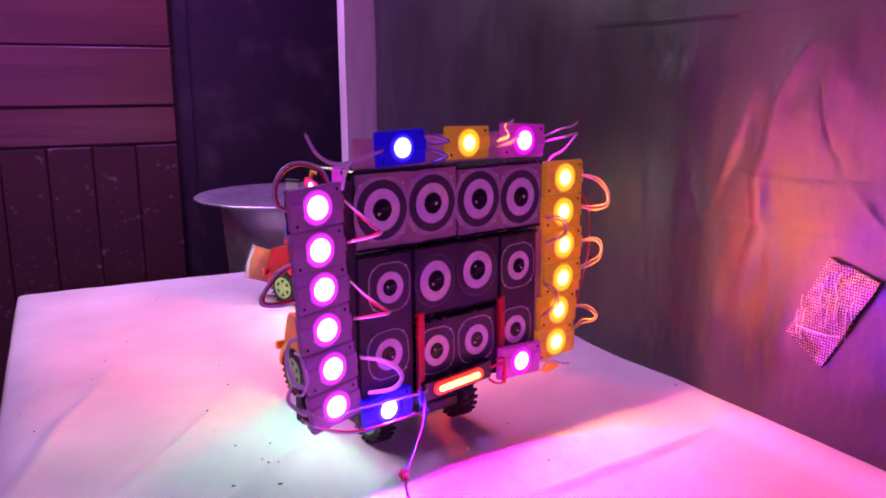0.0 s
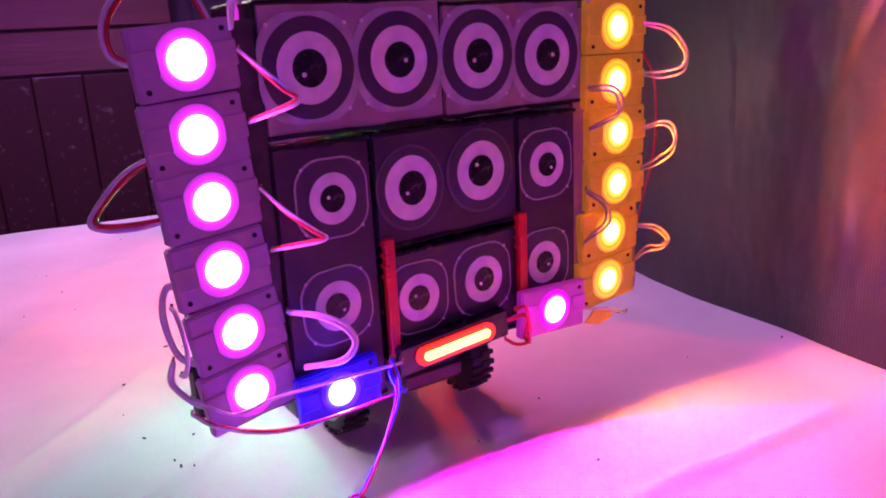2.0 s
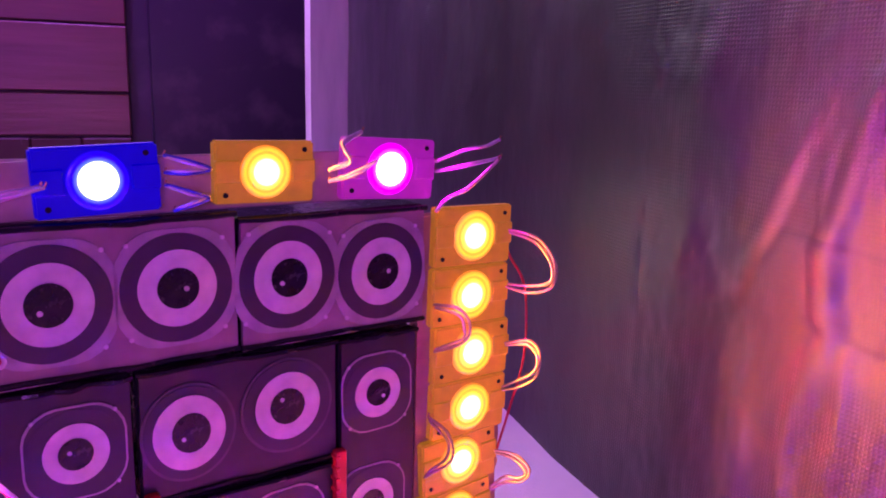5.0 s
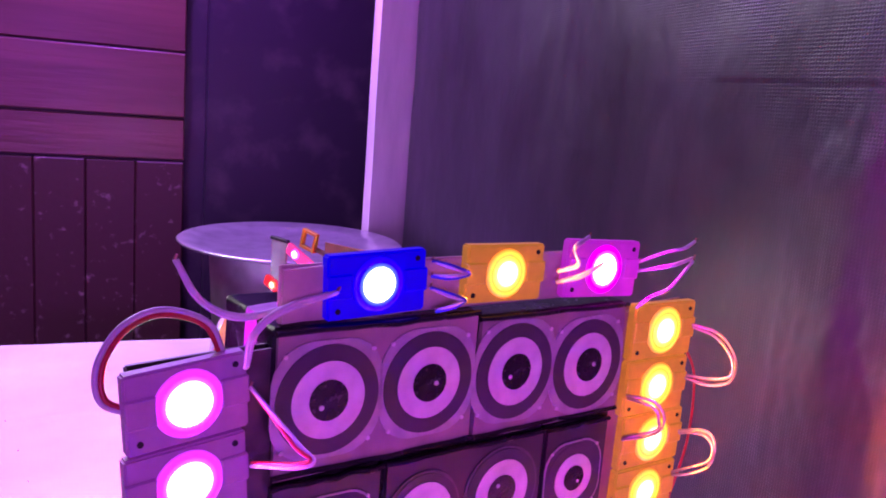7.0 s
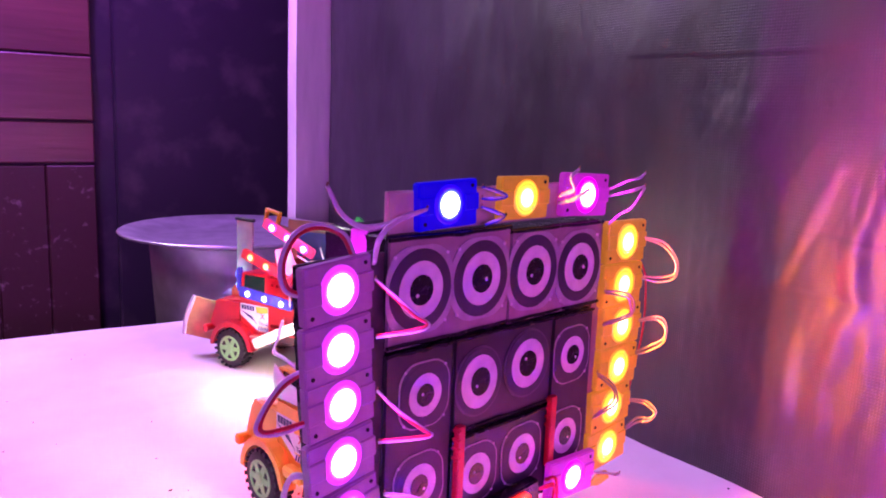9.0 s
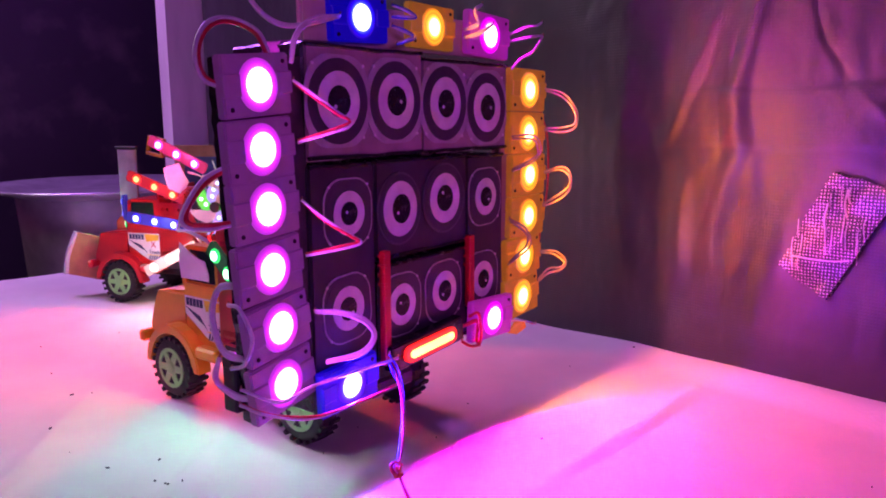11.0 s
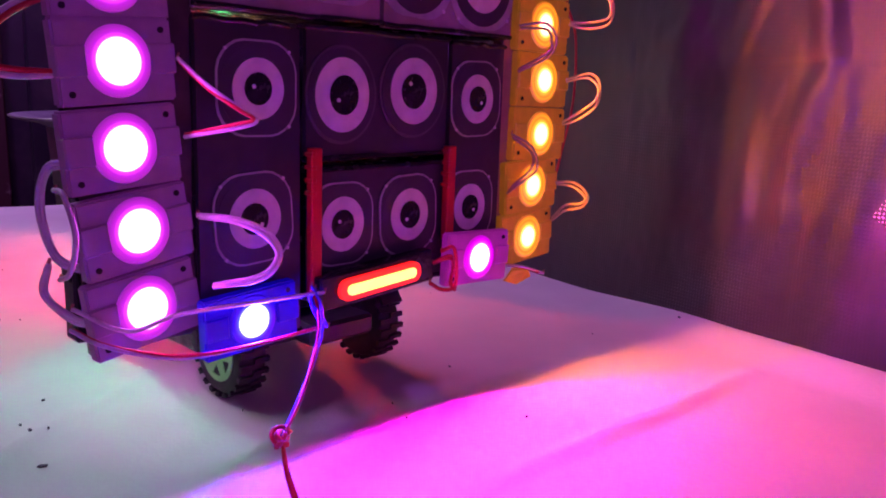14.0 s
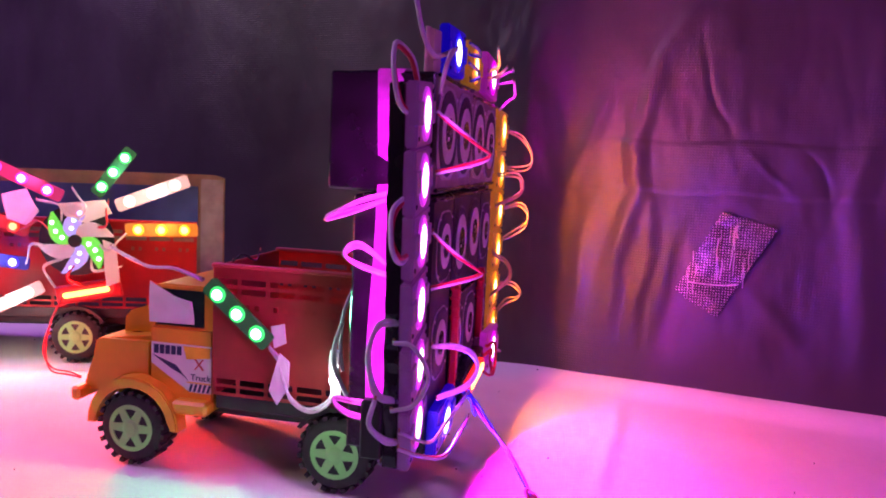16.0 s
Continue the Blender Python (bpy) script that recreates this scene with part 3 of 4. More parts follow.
# cardboard wings that carry the modules, and the white strap over the boxes
for x0, x1, z0, z1, mat, text in ((-0.1575, -0.1035, 0.058, 0.2545, WING_DARK, "corrugated cardboard strip carrying violet lamp modules"), (0.0935, 0.1500, 0.064, 0.2555, CARDBOARD, "corrugated cardboard strip carrying amber lamp modules")):
    wing = thing("cardboard_wing", text, "cardboard strip", RIG, group="cardboard wings")
    lean = 0.012 if x0 < 0 else 0.0
    for a, b in ((0.003, 0.0045), (0.0095, 0.011)):
        part("liner", prism([(x0 + lean, z0 + 0.002), (x1 + lean * 0.4, z0 + 0.006), (x1, z1), (x0, z1 - 0.003)], a, b), mat, wing)
    flute = bmesh.new()
    n = 44
    for k in range(n):
        z = z0 + 0.004 + (z1 - z0 - 0.008) * k / n
        xa = x0 + lean * (1 - k / n) + 0.0012
        box((xa, 0.0045, z), (x1 - 0.0012, 0.0095, z + 0.0013), 0, flute)
    tagged(part("corrugation", flute, mat, wing), kind="stuff")
    edge = x0 if x0 < 0 else x1
    side = -0.0012 if x0 < 0 else 0.0012
    wrap = prism([(edge + lean, z0 + 0.003), (edge, z1 - 0.003), (edge + side, z1 - 0.003), (edge + lean + side, z0 + 0.003)], 0.0035, 0.0106)
    bmesh.ops.subdivide_edges(wrap, edges=[e for e in wrap.edges if e.calc_length() > 0.05], cuts=30, use_grid_fill=True)
    crumple(wrap, 140, 0.0011)
    part("edge_tape", wrap, BLACK_TAPE if x0 < 0 else mat, wing, "crumpled tape along the edge")
# the white strap's colour holds the violet light that falls on it
STRAP = material("violet_lit_strap", (0.38, 0.15, 0.4), 0.6, vary=0.08, scale=200, bump=0.5, bump_scale=700)
strap = thing("white_strap", "white woven strap folded down the side of the boxes", "strap", RIG)
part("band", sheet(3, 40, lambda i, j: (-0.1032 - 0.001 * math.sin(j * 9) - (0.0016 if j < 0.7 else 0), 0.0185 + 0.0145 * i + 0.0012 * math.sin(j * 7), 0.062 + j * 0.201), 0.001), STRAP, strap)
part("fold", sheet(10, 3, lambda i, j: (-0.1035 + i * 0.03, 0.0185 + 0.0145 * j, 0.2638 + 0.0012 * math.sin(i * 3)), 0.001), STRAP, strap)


back = thing("lamp_strip", "violet lamp strip stuck behind the cardboard wing", "lamp strip", RIG @ pose(-0.131, 0.0125, 0.16), group="lamp strips")
part("board", box((-0.004, 0.0, -0.08), (0.004, 0.0015, 0.085), 0.0004), WING_DARK, back)
data = lamp("strip_light", "AREA", 0.2, (1.0, 0.02, 0.95), RIG @ pose(-0.131, 0.0155, 0.16, 90, 0, 0) @ pose(0, 0, 0, 0, -52, 0), 0.006)
data.data.size_y = 0.16


# ---- lamp modules ----
def led_module(colour, plastic, w, h, label, recess=False):
    ob = thing("led_module", label, "lamp module", group="lamp modules")
    t = 0.006
    body = box((-w / 2, -t, -h / 2), (w / 2, 0, h / 2), 0.0009, segments=2)
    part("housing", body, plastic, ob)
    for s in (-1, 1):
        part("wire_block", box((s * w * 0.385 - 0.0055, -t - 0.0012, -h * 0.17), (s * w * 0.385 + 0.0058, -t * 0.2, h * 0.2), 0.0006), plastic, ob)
        hole = lathe([(0.0012, -0.0003), (0.0012, 0.0002)], sides=12, centre=(s * w * 0.4, -t - 0.0002, s * h * 0.36))
        part("screw_hole", hole, HOLE, ob)
    R = h * 0.43
    lit = lens_glow(colour + "_lens", R, LENS[colour])
    part("lens", lathe([(R, -t + 0.001), (R, -t - 0.0004), (R * 0.96, -t - 0.0009), (R * 0.8, -t - 0.0010), (R * 0.7, -t - 0.0007)], sides=40), lit, ob, "glowing " + colour + " lens rim", smooth=True)
    r = R * 0.69
    part("lit_led", lathe([(r, -t - 0.0002), (r, -t - 0.0009), (r * 0.8, -t - 0.0012), (r * 0.4, -t - 0.0014)], sides=36), lit, ob, smooth=True)
    return ob


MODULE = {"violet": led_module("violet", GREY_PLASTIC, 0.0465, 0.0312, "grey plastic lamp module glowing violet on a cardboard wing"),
          "amber": led_module("amber", AMBER_PLASTIC, 0.0495, 0.0315, "yellow plastic lamp module glowing amber on a cardboard wing"),
          "blue": led_module("blue", BLUE_PLASTIC, 0.047, 0.0275, "blue lamp module glowing blue-white with wires"),
          "top_amber": led_module("amber", AMBER_PLASTIC, 0.046, 0.0275, "tan lamp module glowing amber on top of the boxes"),
          "magenta": led_module("magenta", PINK_PLASTIC, 0.051, 0.0295, "pink lamp module glowing magenta with loose wires")}
used = set()


def place_module(kind, x, y, z, tilt, yaw=0.0, pitch=0.0, power=None, down=0.0, beam=176, aside=0.0):
    m = RIG @ pose(x, y, z, pitch, tilt, yaw)
    ob = MODULE[kind]
    if kind in used:
        ob = copy_thing(ob, m)
    else:
        ob.matrix_basis = m
        used.add(kind)
    hue = "amber" if kind == "top_amber" else kind
    colour = {"violet": VIOLET, "blue": BLUE, "amber": AMBER, "magenta": MAGENTA}[hue]
    lamp("module_light", "SPOT", power or POWER[hue], colour, m @ pose(0, -0.0095, 0, -90 + down, 0, aside), 0.004, beam, 0.06)
    return ob


for x, z, tilt in ((-0.1380, 0.2385, -4.5), (-0.1372, 0.2062, -4), (-0.1352, 0.1755, -4.5), (-0.1340, 0.1432, -5), (-0.1300, 0.1108, -8), (-0.1280, 0.0788, -8)):
    place_module("violet", x, 0.0038, z, tilt, 4.5)
for x, z, tilt in ((0.1245, 0.2414, 1), (0.1237, 0.2090, 1), (0.1260, 0.1769, 0.5), (0.1254, 0.1446, 1), (0.1205, 0.1133, -3), (0.1182, 0.0815, -4)):
    place_module("amber", x, 0.0035, z, tilt, beam=158)
place_module("blue", -0.0588, 0.006, 0.2785, -2)
place_module("top_amber", 0.0112, 0.008, 0.2790, 1)
place_module("magenta", 0.0738, 0.006, 0.2783, 3, power=0.7, beam=160, aside=12)
place_module("blue", -0.0820, -0.002, 0.0665, -4, 0, 2, 3.6, 0, 168)
place_module("magenta", 0.0630, -0.006, 0.0768, 3, 0, 0, 1.25, 12, 148, -14)
strip = thing("cardboard_backing", "bare cardboard strip behind the top lamp modules", "cardboard strip", RIG)
part("strip", box((-0.1, 0.007, 0.2628), (0.1, 0.0095, 0.287), 0.0006), PALE_CARD, strip)
notch = thing("cardboard_tab", "pale cardboard tab beside the blue lamp module", "cardboard", RIG)
part("tab", prism([(-0.0995, 0.2635), (-0.0785, 0.2642), (-0.0785, 0.2868), (-0.0995, 0.2855)], 0.0045, 0.0068), PALE_CARD, notch)

bracket = thing("black_bracket", "small black plastic bracket at the foot of the wing", "bracket", RIG @ pose(-0.147, 0.0165, 0.080))
part("plate", box((-0.0035, -0.0055, -0.015), (0.0035, 0.0055, 0.015), 0.001), CHASSIS, bracket)
part("lug", box((-0.0045, -0.004, 0.010), (-0.0030, 0.004, 0.016), 0.0005), CHASSIS, bracket)

# red light bar on the tail
BAR_RED = glow("red_bar_lens", (1.0, 0.015, 0.008), 1.8)
BAR_HOT = glow("red_bar_core", (1.0, 0.5, 0.09), 3.6)
bar = thing("light_bar", "red light bar glowing yellow-red across the tail", "light bar", RIG @ pose(-0.0105, -0.006, 0.0745, 0, -4, 0))
part("housing", box((-0.0365, -0.005, -0.0085), (0.0385, 0.004, 0.0085), 0.001), BLACK_TAPE, bar)
part("lens", prism(rounded(0.053, 0.0105, 0.005), -0.0075, -0.0045), BAR_RED, bar)
part("glowing_core", prism(rounded(0.045, 0.0050, 0.0024), -0.0085, -0.0070), BAR_HOT, bar)
lamp("bar_light", "SPOT", 0.16, (1.0, 0.05, 0.015), RIG @ pose(-0.0105, -0.0185, 0.0745, -90, 0, 0), 0.006)
for x, z0, z1 in ((-0.0455, 0.068, 0.141), (0.0450, 0.088, 0.1395)):
    stake = thing("red_stake", "red plastic stake with notches standing against the boxes", "stake", RIG, group="red stakes")
    part("rod", box((x - 0.003, -0.006, z0), (x + 0.003, -0.0012, z1), 0.0006), RED, stake)
    for k in range(4):
        part("notch", box((x - 0.0036, -0.0068, z1 - 0.004 - 0.006 * k), (x - 0.001, -0.0005, z1 - 0.002 - 0.006 * k), 0.0003), RED, stake)


# ---- wires ----
def wire(label, points, mat, r=0.0011, twin=0.0, second=None, m=RIG, name="wire"):
    ob = thing(name, label, "wire", m, group="wires")
    part("strand", tube(points, r), mat, ob, smooth=True)
    if twin:
        rr = random.Random(len(label) + len(points))
        cx, cz = sum(p[0] for p in points) / len(points), sum(p[2] for p in points) / len(points)
        moved = []
        for k, p in enumerate(points):
            # the second strand runs inside the bend of the first
            d = math.hypot(p[0] - cx, p[2] - cz) or 1
            g = twin * rr.uniform(0.7, 1.1) * (0.55 if k in (0, len(points) - 1) else 1)
            moved.append((p[0] - g * (p[0] - cx) / d, p[1] + twin * rr.uniform(-0.4, 0.4), p[2] - g * (p[2] - cz) / d))
        part("strand", tube(moved, r), second or mat, ob, smooth=True)
    for p in (points[0], points[-1]):
        part("bare_end", tube([p, (p[0] + 0.0008, p[1], p[2] + 0.002)], r * 0.6, 6, 1), COPPER, ob)
    return ob


PALE, PINKISH = "twin white and pink wire looping between lamp modules", "twin wire bent out in front of the speaker boxes"
wire(PALE, [(-0.122, 0.006, 0.253), (-0.128, 0.008, 0.266), (-0.144, 0.011, 0.2715), (-0.159, 0.009, 0.267), (-0.168, 0.006, 0.254), (-0.167, 0.003, 0.241), (-0.155, 0.0, 0.236)], WHITE_WIRE, 0.0012, 0.0022, RED_WIRE)
wire(PALE, [(-0.152, 0.0, 0.2), (-0.168, 0.004, 0.193), (-0.183, 0.0, 0.18), (-0.186, -0.003, 0.173), (-0.172, -0.002, 0.169), (-0.152, 0.0, 0.17)], WHITE_WIRE, 0.0012, 0.0022, RED_WIRE)
wire(PALE, [(-0.15, 0.004, 0.137), (-0.157, 0.012, 0.136), (-0.16, 0.016, 0.12), (-0.156, 0.012, 0.1), (-0.146, 0.003, 0.095)], WHITE_WIRE, 0.0012, 0.002)
wire(PALE, [(-0.159, 0.012, 0.099), (-0.161, 0.014, 0.087), (-0.153, 0.008, 0.076), (-0.146, 0.002, 0.074)], WHITE_WIRE, 0.0012, 0.0018)
wire(PINKISH, [(-0.114, -0.002, 0.2415), (-0.109, -0.012, 0.234), (-0.102, -0.024, 0.224), (-0.0985, -0.029, 0.2195), (-0.103, -0.024, 0.2155), (-0.113, -0.003, 0.209)], WHITE_WIRE, 0.0009, 0.0018, RED_WIRE)
wire(PINKISH, [(-0.111, -0.002, 0.178), (-0.104, -0.012, 0.168), (-0.094, -0.023, 0.158), (-0.0905, -0.026, 0.1545), (-0.096, -0.02, 0.1515), (-0.109, -0.002, 0.147)], WHITE_WIRE, 0.0009, 0.0018, RED_WIRE)
wire(PINKISH, [(-0.105, -0.003, 0.115), (-0.094, -0.014, 0.114), (-0.083, -0.022, 0.108), (-0.079, -0.025, 0.098), (-0.085, -0.02, 0.088), (-0.1, -0.006, 0.084)], WHITE_WIRE, 0.0011, 0.0018)
wire("white wire strung across the lowest lamps", [(-0.156, 0.0, 0.083), (-0.14, -0.012, 0.074), (-0.121, -0.016, 0.078), (-0.085, -0.016, 0.077), (-0.049, -0.016, 0.0755)], WHITE_WIRE, 0.0009, 0.0)
wire("red and white wire slung under the lowest lamps", [(-0.157, 0.0, 0.075), (-0.148, -0.01, 0.069), (-0.122, -0.016, 0.06), (-0.086, -0.016, 0.058), (-0.05, -0.016, 0.059)], WHITE_WIRE, 0.0009, 0.0014, RED_WIRE)
wire("loose white wire standing up beside the top", [(-0.142, 0.004, 0.292), (-0.134, 0.002, 0.277), (-0.12, 0.0, 0.269), (-0.101, 0.0, 0.271), (-0.078, -0.001, 0.277)], WHITE_WIRE, 0.001, 0.0012)
wire("twin white wire curling up to the blue lamp", [(-0.117, -0.004, 0.25), (-0.1155, -0.006, 0.264), (-0.103, -0.006, 0.2735), (-0.08, -0.004, 0.2775)], WHITE_WIRE, 0.001, 0.0018)
wire("blue wire folded between top lamps", [(-0.034, -0.002, 0.288), (-0.024, -0.006, 0.2855), (-0.016, -0.006, 0.282), (-0.026, -0.006, 0.2805), (-0.034, -0.002, 0.281)], BLUE_WIRE, 0.0008, 0.0014, WHITE_WIRE)
wire("blue wire folded between top lamps", [(-0.034, -0.002, 0.276), (-0.024, -0.006, 0.273), (-0.017, -0.006, 0.27), (-0.024, -0.007, 0.2675), (-0.031, -0.003, 0.265)], BLUE_WIRE, 0.0008, 0.0014, WHITE_WIRE)
for pts in ([(0.1, 0.0, 0.281), (0.113, -0.006, 0.287), (0.126, -0.008, 0.289), (0.136, -0.006, 0.292)], [(0.1, 0.0, 0.276), (0.115, -0.008, 0.28), (0.137, -0.006, 0.2825)], [(0.1, -0.002, 0.256), (0.102, -0.008, 0.263), (0.113, -0.012, 0.269), (0.134, -0.008, 0.2815)], [(0.04, -0.002, 0.279), (0.048, -0.008, 0.283), (0.044, -0.008, 0.292), (0.055, -0.006, 0.297)], [(0.04, -0.002, 0.274), (0.05, -0.008, 0.277), (0.06, -0.012, 0.284)]):
    wire("pinkish stripped wire ends sticking out by the magenta lamp", pts, WHITE_WIRE, 0.0009, 0.0014)
LOOP = "twin cream wire bowed out between amber lamps"
wire(LOOP, [(0.1467, -0.003, 0.243), (0.1587, -0.014, 0.239), (0.1652, -0.022, 0.226), (0.1637, -0.022, 0.213), (0.1547, -0.014, 0.209), (0.1467, -0.003, 0.211)], AMBER_LIT_WIRE, 0.00085, 0.0034)
wire(LOOP, [(0.1477, -0.003, 0.178), (0.1547, -0.016, 0.182), (0.1577, -0.022, 0.176), (0.1557, -0.022, 0.163), (0.1517, -0.012, 0.154), (0.1477, -0.003, 0.15)], AMBER_LIT_WIRE, 0.00085, 0.0034)
wire(LOOP, [(0.1437, -0.003, 0.114), (0.1507, -0.014, 0.114), (0.1567, -0.02, 0.106), (0.1537, -0.018, 0.099), (0.1467, -0.01, 0.096), (0.1427, -0.003, 0.089)], AMBER_LIT_WIRE, 0.00085, 0.0034)
wire(LOOP, [(0.0997, -0.003, 0.207), (0.1047, -0.018, 0.208), (0.1087, -0.023, 0.2), (0.1067, -0.02, 0.19), (0.1007, -0.003, 0.181)], AMBER_LIT_WIRE, 0.00085, 0.0034)
wire(LOOP, [(0.0977, -0.003, 0.145), (0.1037, -0.014, 0.138), (0.1037, -0.018, 0.125), (0.0967, -0.008, 0.114), (0.0967, -0.003, 0.11)], AMBER_LIT_WIRE, 0.00085, 0.0034)
wire("thin red wire running down behind amber lamps", [(0.1487, 0.002, 0.236), (0.1567, 0.006, 0.225), (0.1687, 0.006, 0.205), (0.1707, 0.006, 0.165), (0.1607, 0.006, 0.13), (0.1467, 0.002, 0.102)], RED_WIRE, 0.0008)
wire("short red wire knotted beside the light bar", [(0.027, -0.01, 0.078), (0.035, -0.016, 0.082), (0.041, -0.014, 0.075), (0.036, -0.016, 0.067), (0.04, -0.016, 0.062)], RED_WIRE, 0.0009, 0.0016)
wire("loose stripped wires below the amber lamps", [(0.0967, -0.002, 0.066), (0.1097, -0.008, 0.064), (0.1237, -0.01, 0.059), (0.1307, -0.008, 0.057)], WHITE_WIRE, 0.0009, 0.002, RED_WIRE)
hang = [(-0.055, -0.014, 0.079), (-0.054, -0.02, 0.071), (-0.061, -0.03, 0.061), (-0.078, -0.044, 0.051), (-0.094, -0.055, 0.042), (-0.104, -0.062, 0.037)]
wire("red and blue wires hanging from the light bar to the table", hang, BLUE_WIRE, 0.0008, 0.002, RED_WIRE)
wire("blue wires splayed out beside the light bar", [(-0.05, -0.01, 0.076), (-0.058, -0.018, 0.073), (-0.056, -0.02, 0.066), (-0.05, -0.02, 0.06)], BLUE_WIRE, 0.0008, 0.0018)
knot = thing("wire_knot", "small red knot in the hanging wires", "knot", RIG @ pose(-0.104, -0.062, 0.037))
for k in range(3):
    part("turn", tube([(0.004 * math.cos(a), 0.003 * math.sin(a + k), 0.0025 * math.sin(a * 1.0 + k * 2)) for a in [0.7 * i for i in range(8)]], 0.0011, 6, 4), RED_WIRE, knot, smooth=True)
wire("red lead trailing over the table", [(-0.104, -0.062, 0.037), (-0.110, -0.074, 0.027), (-0.112, -0.088, 0.014), (-0.108, -0.103, 0.004), (-0.097, -0.135, 0.0025), (-0.08, -0.24, 0.0025), (-0.09, -0.34, 0.0025), (-0.08, -0.5, 0.0025)], RED_WIRE, 0.0008, 0.0022)


# ---- toy trucks ----
def wheel(parent, x, y, out):
    """One wheel at the axle end; out is -1 or 1, the side that it faces."""
    tag = part("wheel", lathe([(0.0135, -0.008), (0.0215, -0.0085), (0.0238, -0.0055), (0.0240, 0.0), (0.0238, 0.0055), (0.0215, 0.0085), (0.0135, 0.008)], axis=0, sides=36), RUBBER, parent, m=pose(x, y, 0.0255), smooth=True)
    tread = bmesh.new()
    for k in range(22):
        knob = box((-0.0088, -0.0016, 0.0228), (0.0005, 0.0016, 0.0253), 0, None)
        box((-0.0005, 0.0016, 0.0228), (0.0088, 0.0046, 0.0253), 0, knob)
        bmesh.ops.rotate(knob, verts=knob.verts, cent=(0, 0, 0), matrix=Matrix.Rotation(2 * math.pi * k / 22, 3, "X"))
        me = bpy.data.meshes.new("tmp")
        knob.to_mesh(me)
        knob.free()
        tread.from_mesh(me)
        bpy.data.meshes.remove(me)
    part("tread", tread, RUBBER, tag)
    rim = bmesh.new()
    a, b = out * 0.0062, out * 0.0088
    for k in range(36):
        p, q = 2 * math.pi * k / 36, 2 * math.pi * (k + 1) / 36
        ring = [[(h, r * math.cos(t), r * math.sin(t)) for t in (p, q)] for h, r in ((a, 0.0162), (b, 0.0162), (b, 0.0132), (a, 0.0132))]
        vs = [[rim.verts.new(c) for c in pair] for pair in ring]
        for i in range(4):
            j = (i + 1) % 4
            rim.faces.new((vs[i][0], vs[i][1], vs[j][1], vs[j][0]))
    lathe([(0.0062, a), (0.0062, b), (0.004, b + out * 0.0012), (0.002, b + out * 0.0014)], 0, 20, rim)
    for k in range(6):
        t = 2 * math.pi * k / 6
        n, f = Vector((0, math.cos(t), math.sin(t))), Vector((0, -math.sin(t), math.cos(t)))
        for s in (1,):
            vs = [rim.verts.new(Vector((h, 0, 0)) + n * r + f * w) for h in (a, b) for r, w in ((0.005, -0.0032), (0.0138, -0.0024), (0.0138, 0.0024), (0.005, 0.0032))]
            rim.faces.new(vs[:4]), rim.faces.new(vs[4:])
            for i in range(4):
                rim.faces.new((vs[i], vs[(i + 1) % 4], vs[4 + (i + 1) % 4], vs[4 + i]))
    part("rim", rim, GREEN_RIM, tag, "pale green six-spoked rim")
    part("hub_recess", lathe([(0.0136, out * 0.0045), (0.0136, out * 0.0052)], 0, 24), HOLE, tag)


def side_frame(x, t, y0, y1, mat, parent, name):
    """A truck-bed side with a row of slots near its top and another near its foot."""
    n = max(3, round((y1 - y0) / 0.022))
    zs = [0.0535, 0.0558, 0.0592, 0.0612, 0.0650, 0.1125, 0.1160, 0.1225, 0.1262, 0.1288, 0.1325, 0.1425]
    open_full, open_small = {1, 3, 7, 9}, {5}
    ys = []
    for k in range(n):
        a = y0 + (y1 - y0) * k / n
        ys += [a, a + 0.003, a + 0.0075, a + 0.0105, a + 0.0145, a + 0.0175]
    ys.append(y1 - 0.003), ys.append(y1)
    bm = bmesh.new()
    g = {}

    def v(i, j):
        if (i, j) not in g:
            g[i, j] = bm.verts.new((x, ys[i], zs[j]))
        return g[i, j]
    for i in range(len(ys) - 1):
        for j in range(len(zs) - 1):
            post = i % 6 == 0 or i >= 6 * n
            if not post and (j in open_full or (j in open_small and i % 6 in (2, 4))):
                continue
            bm.faces.new((v(i, j), v(i + 1, j), v(i + 1, j + 1), v(i, j + 1)))
    bmesh.ops.solidify(bm, geom=list(bm.faces), thickness=2 * t)
    return part(name, bm, mat, parent)


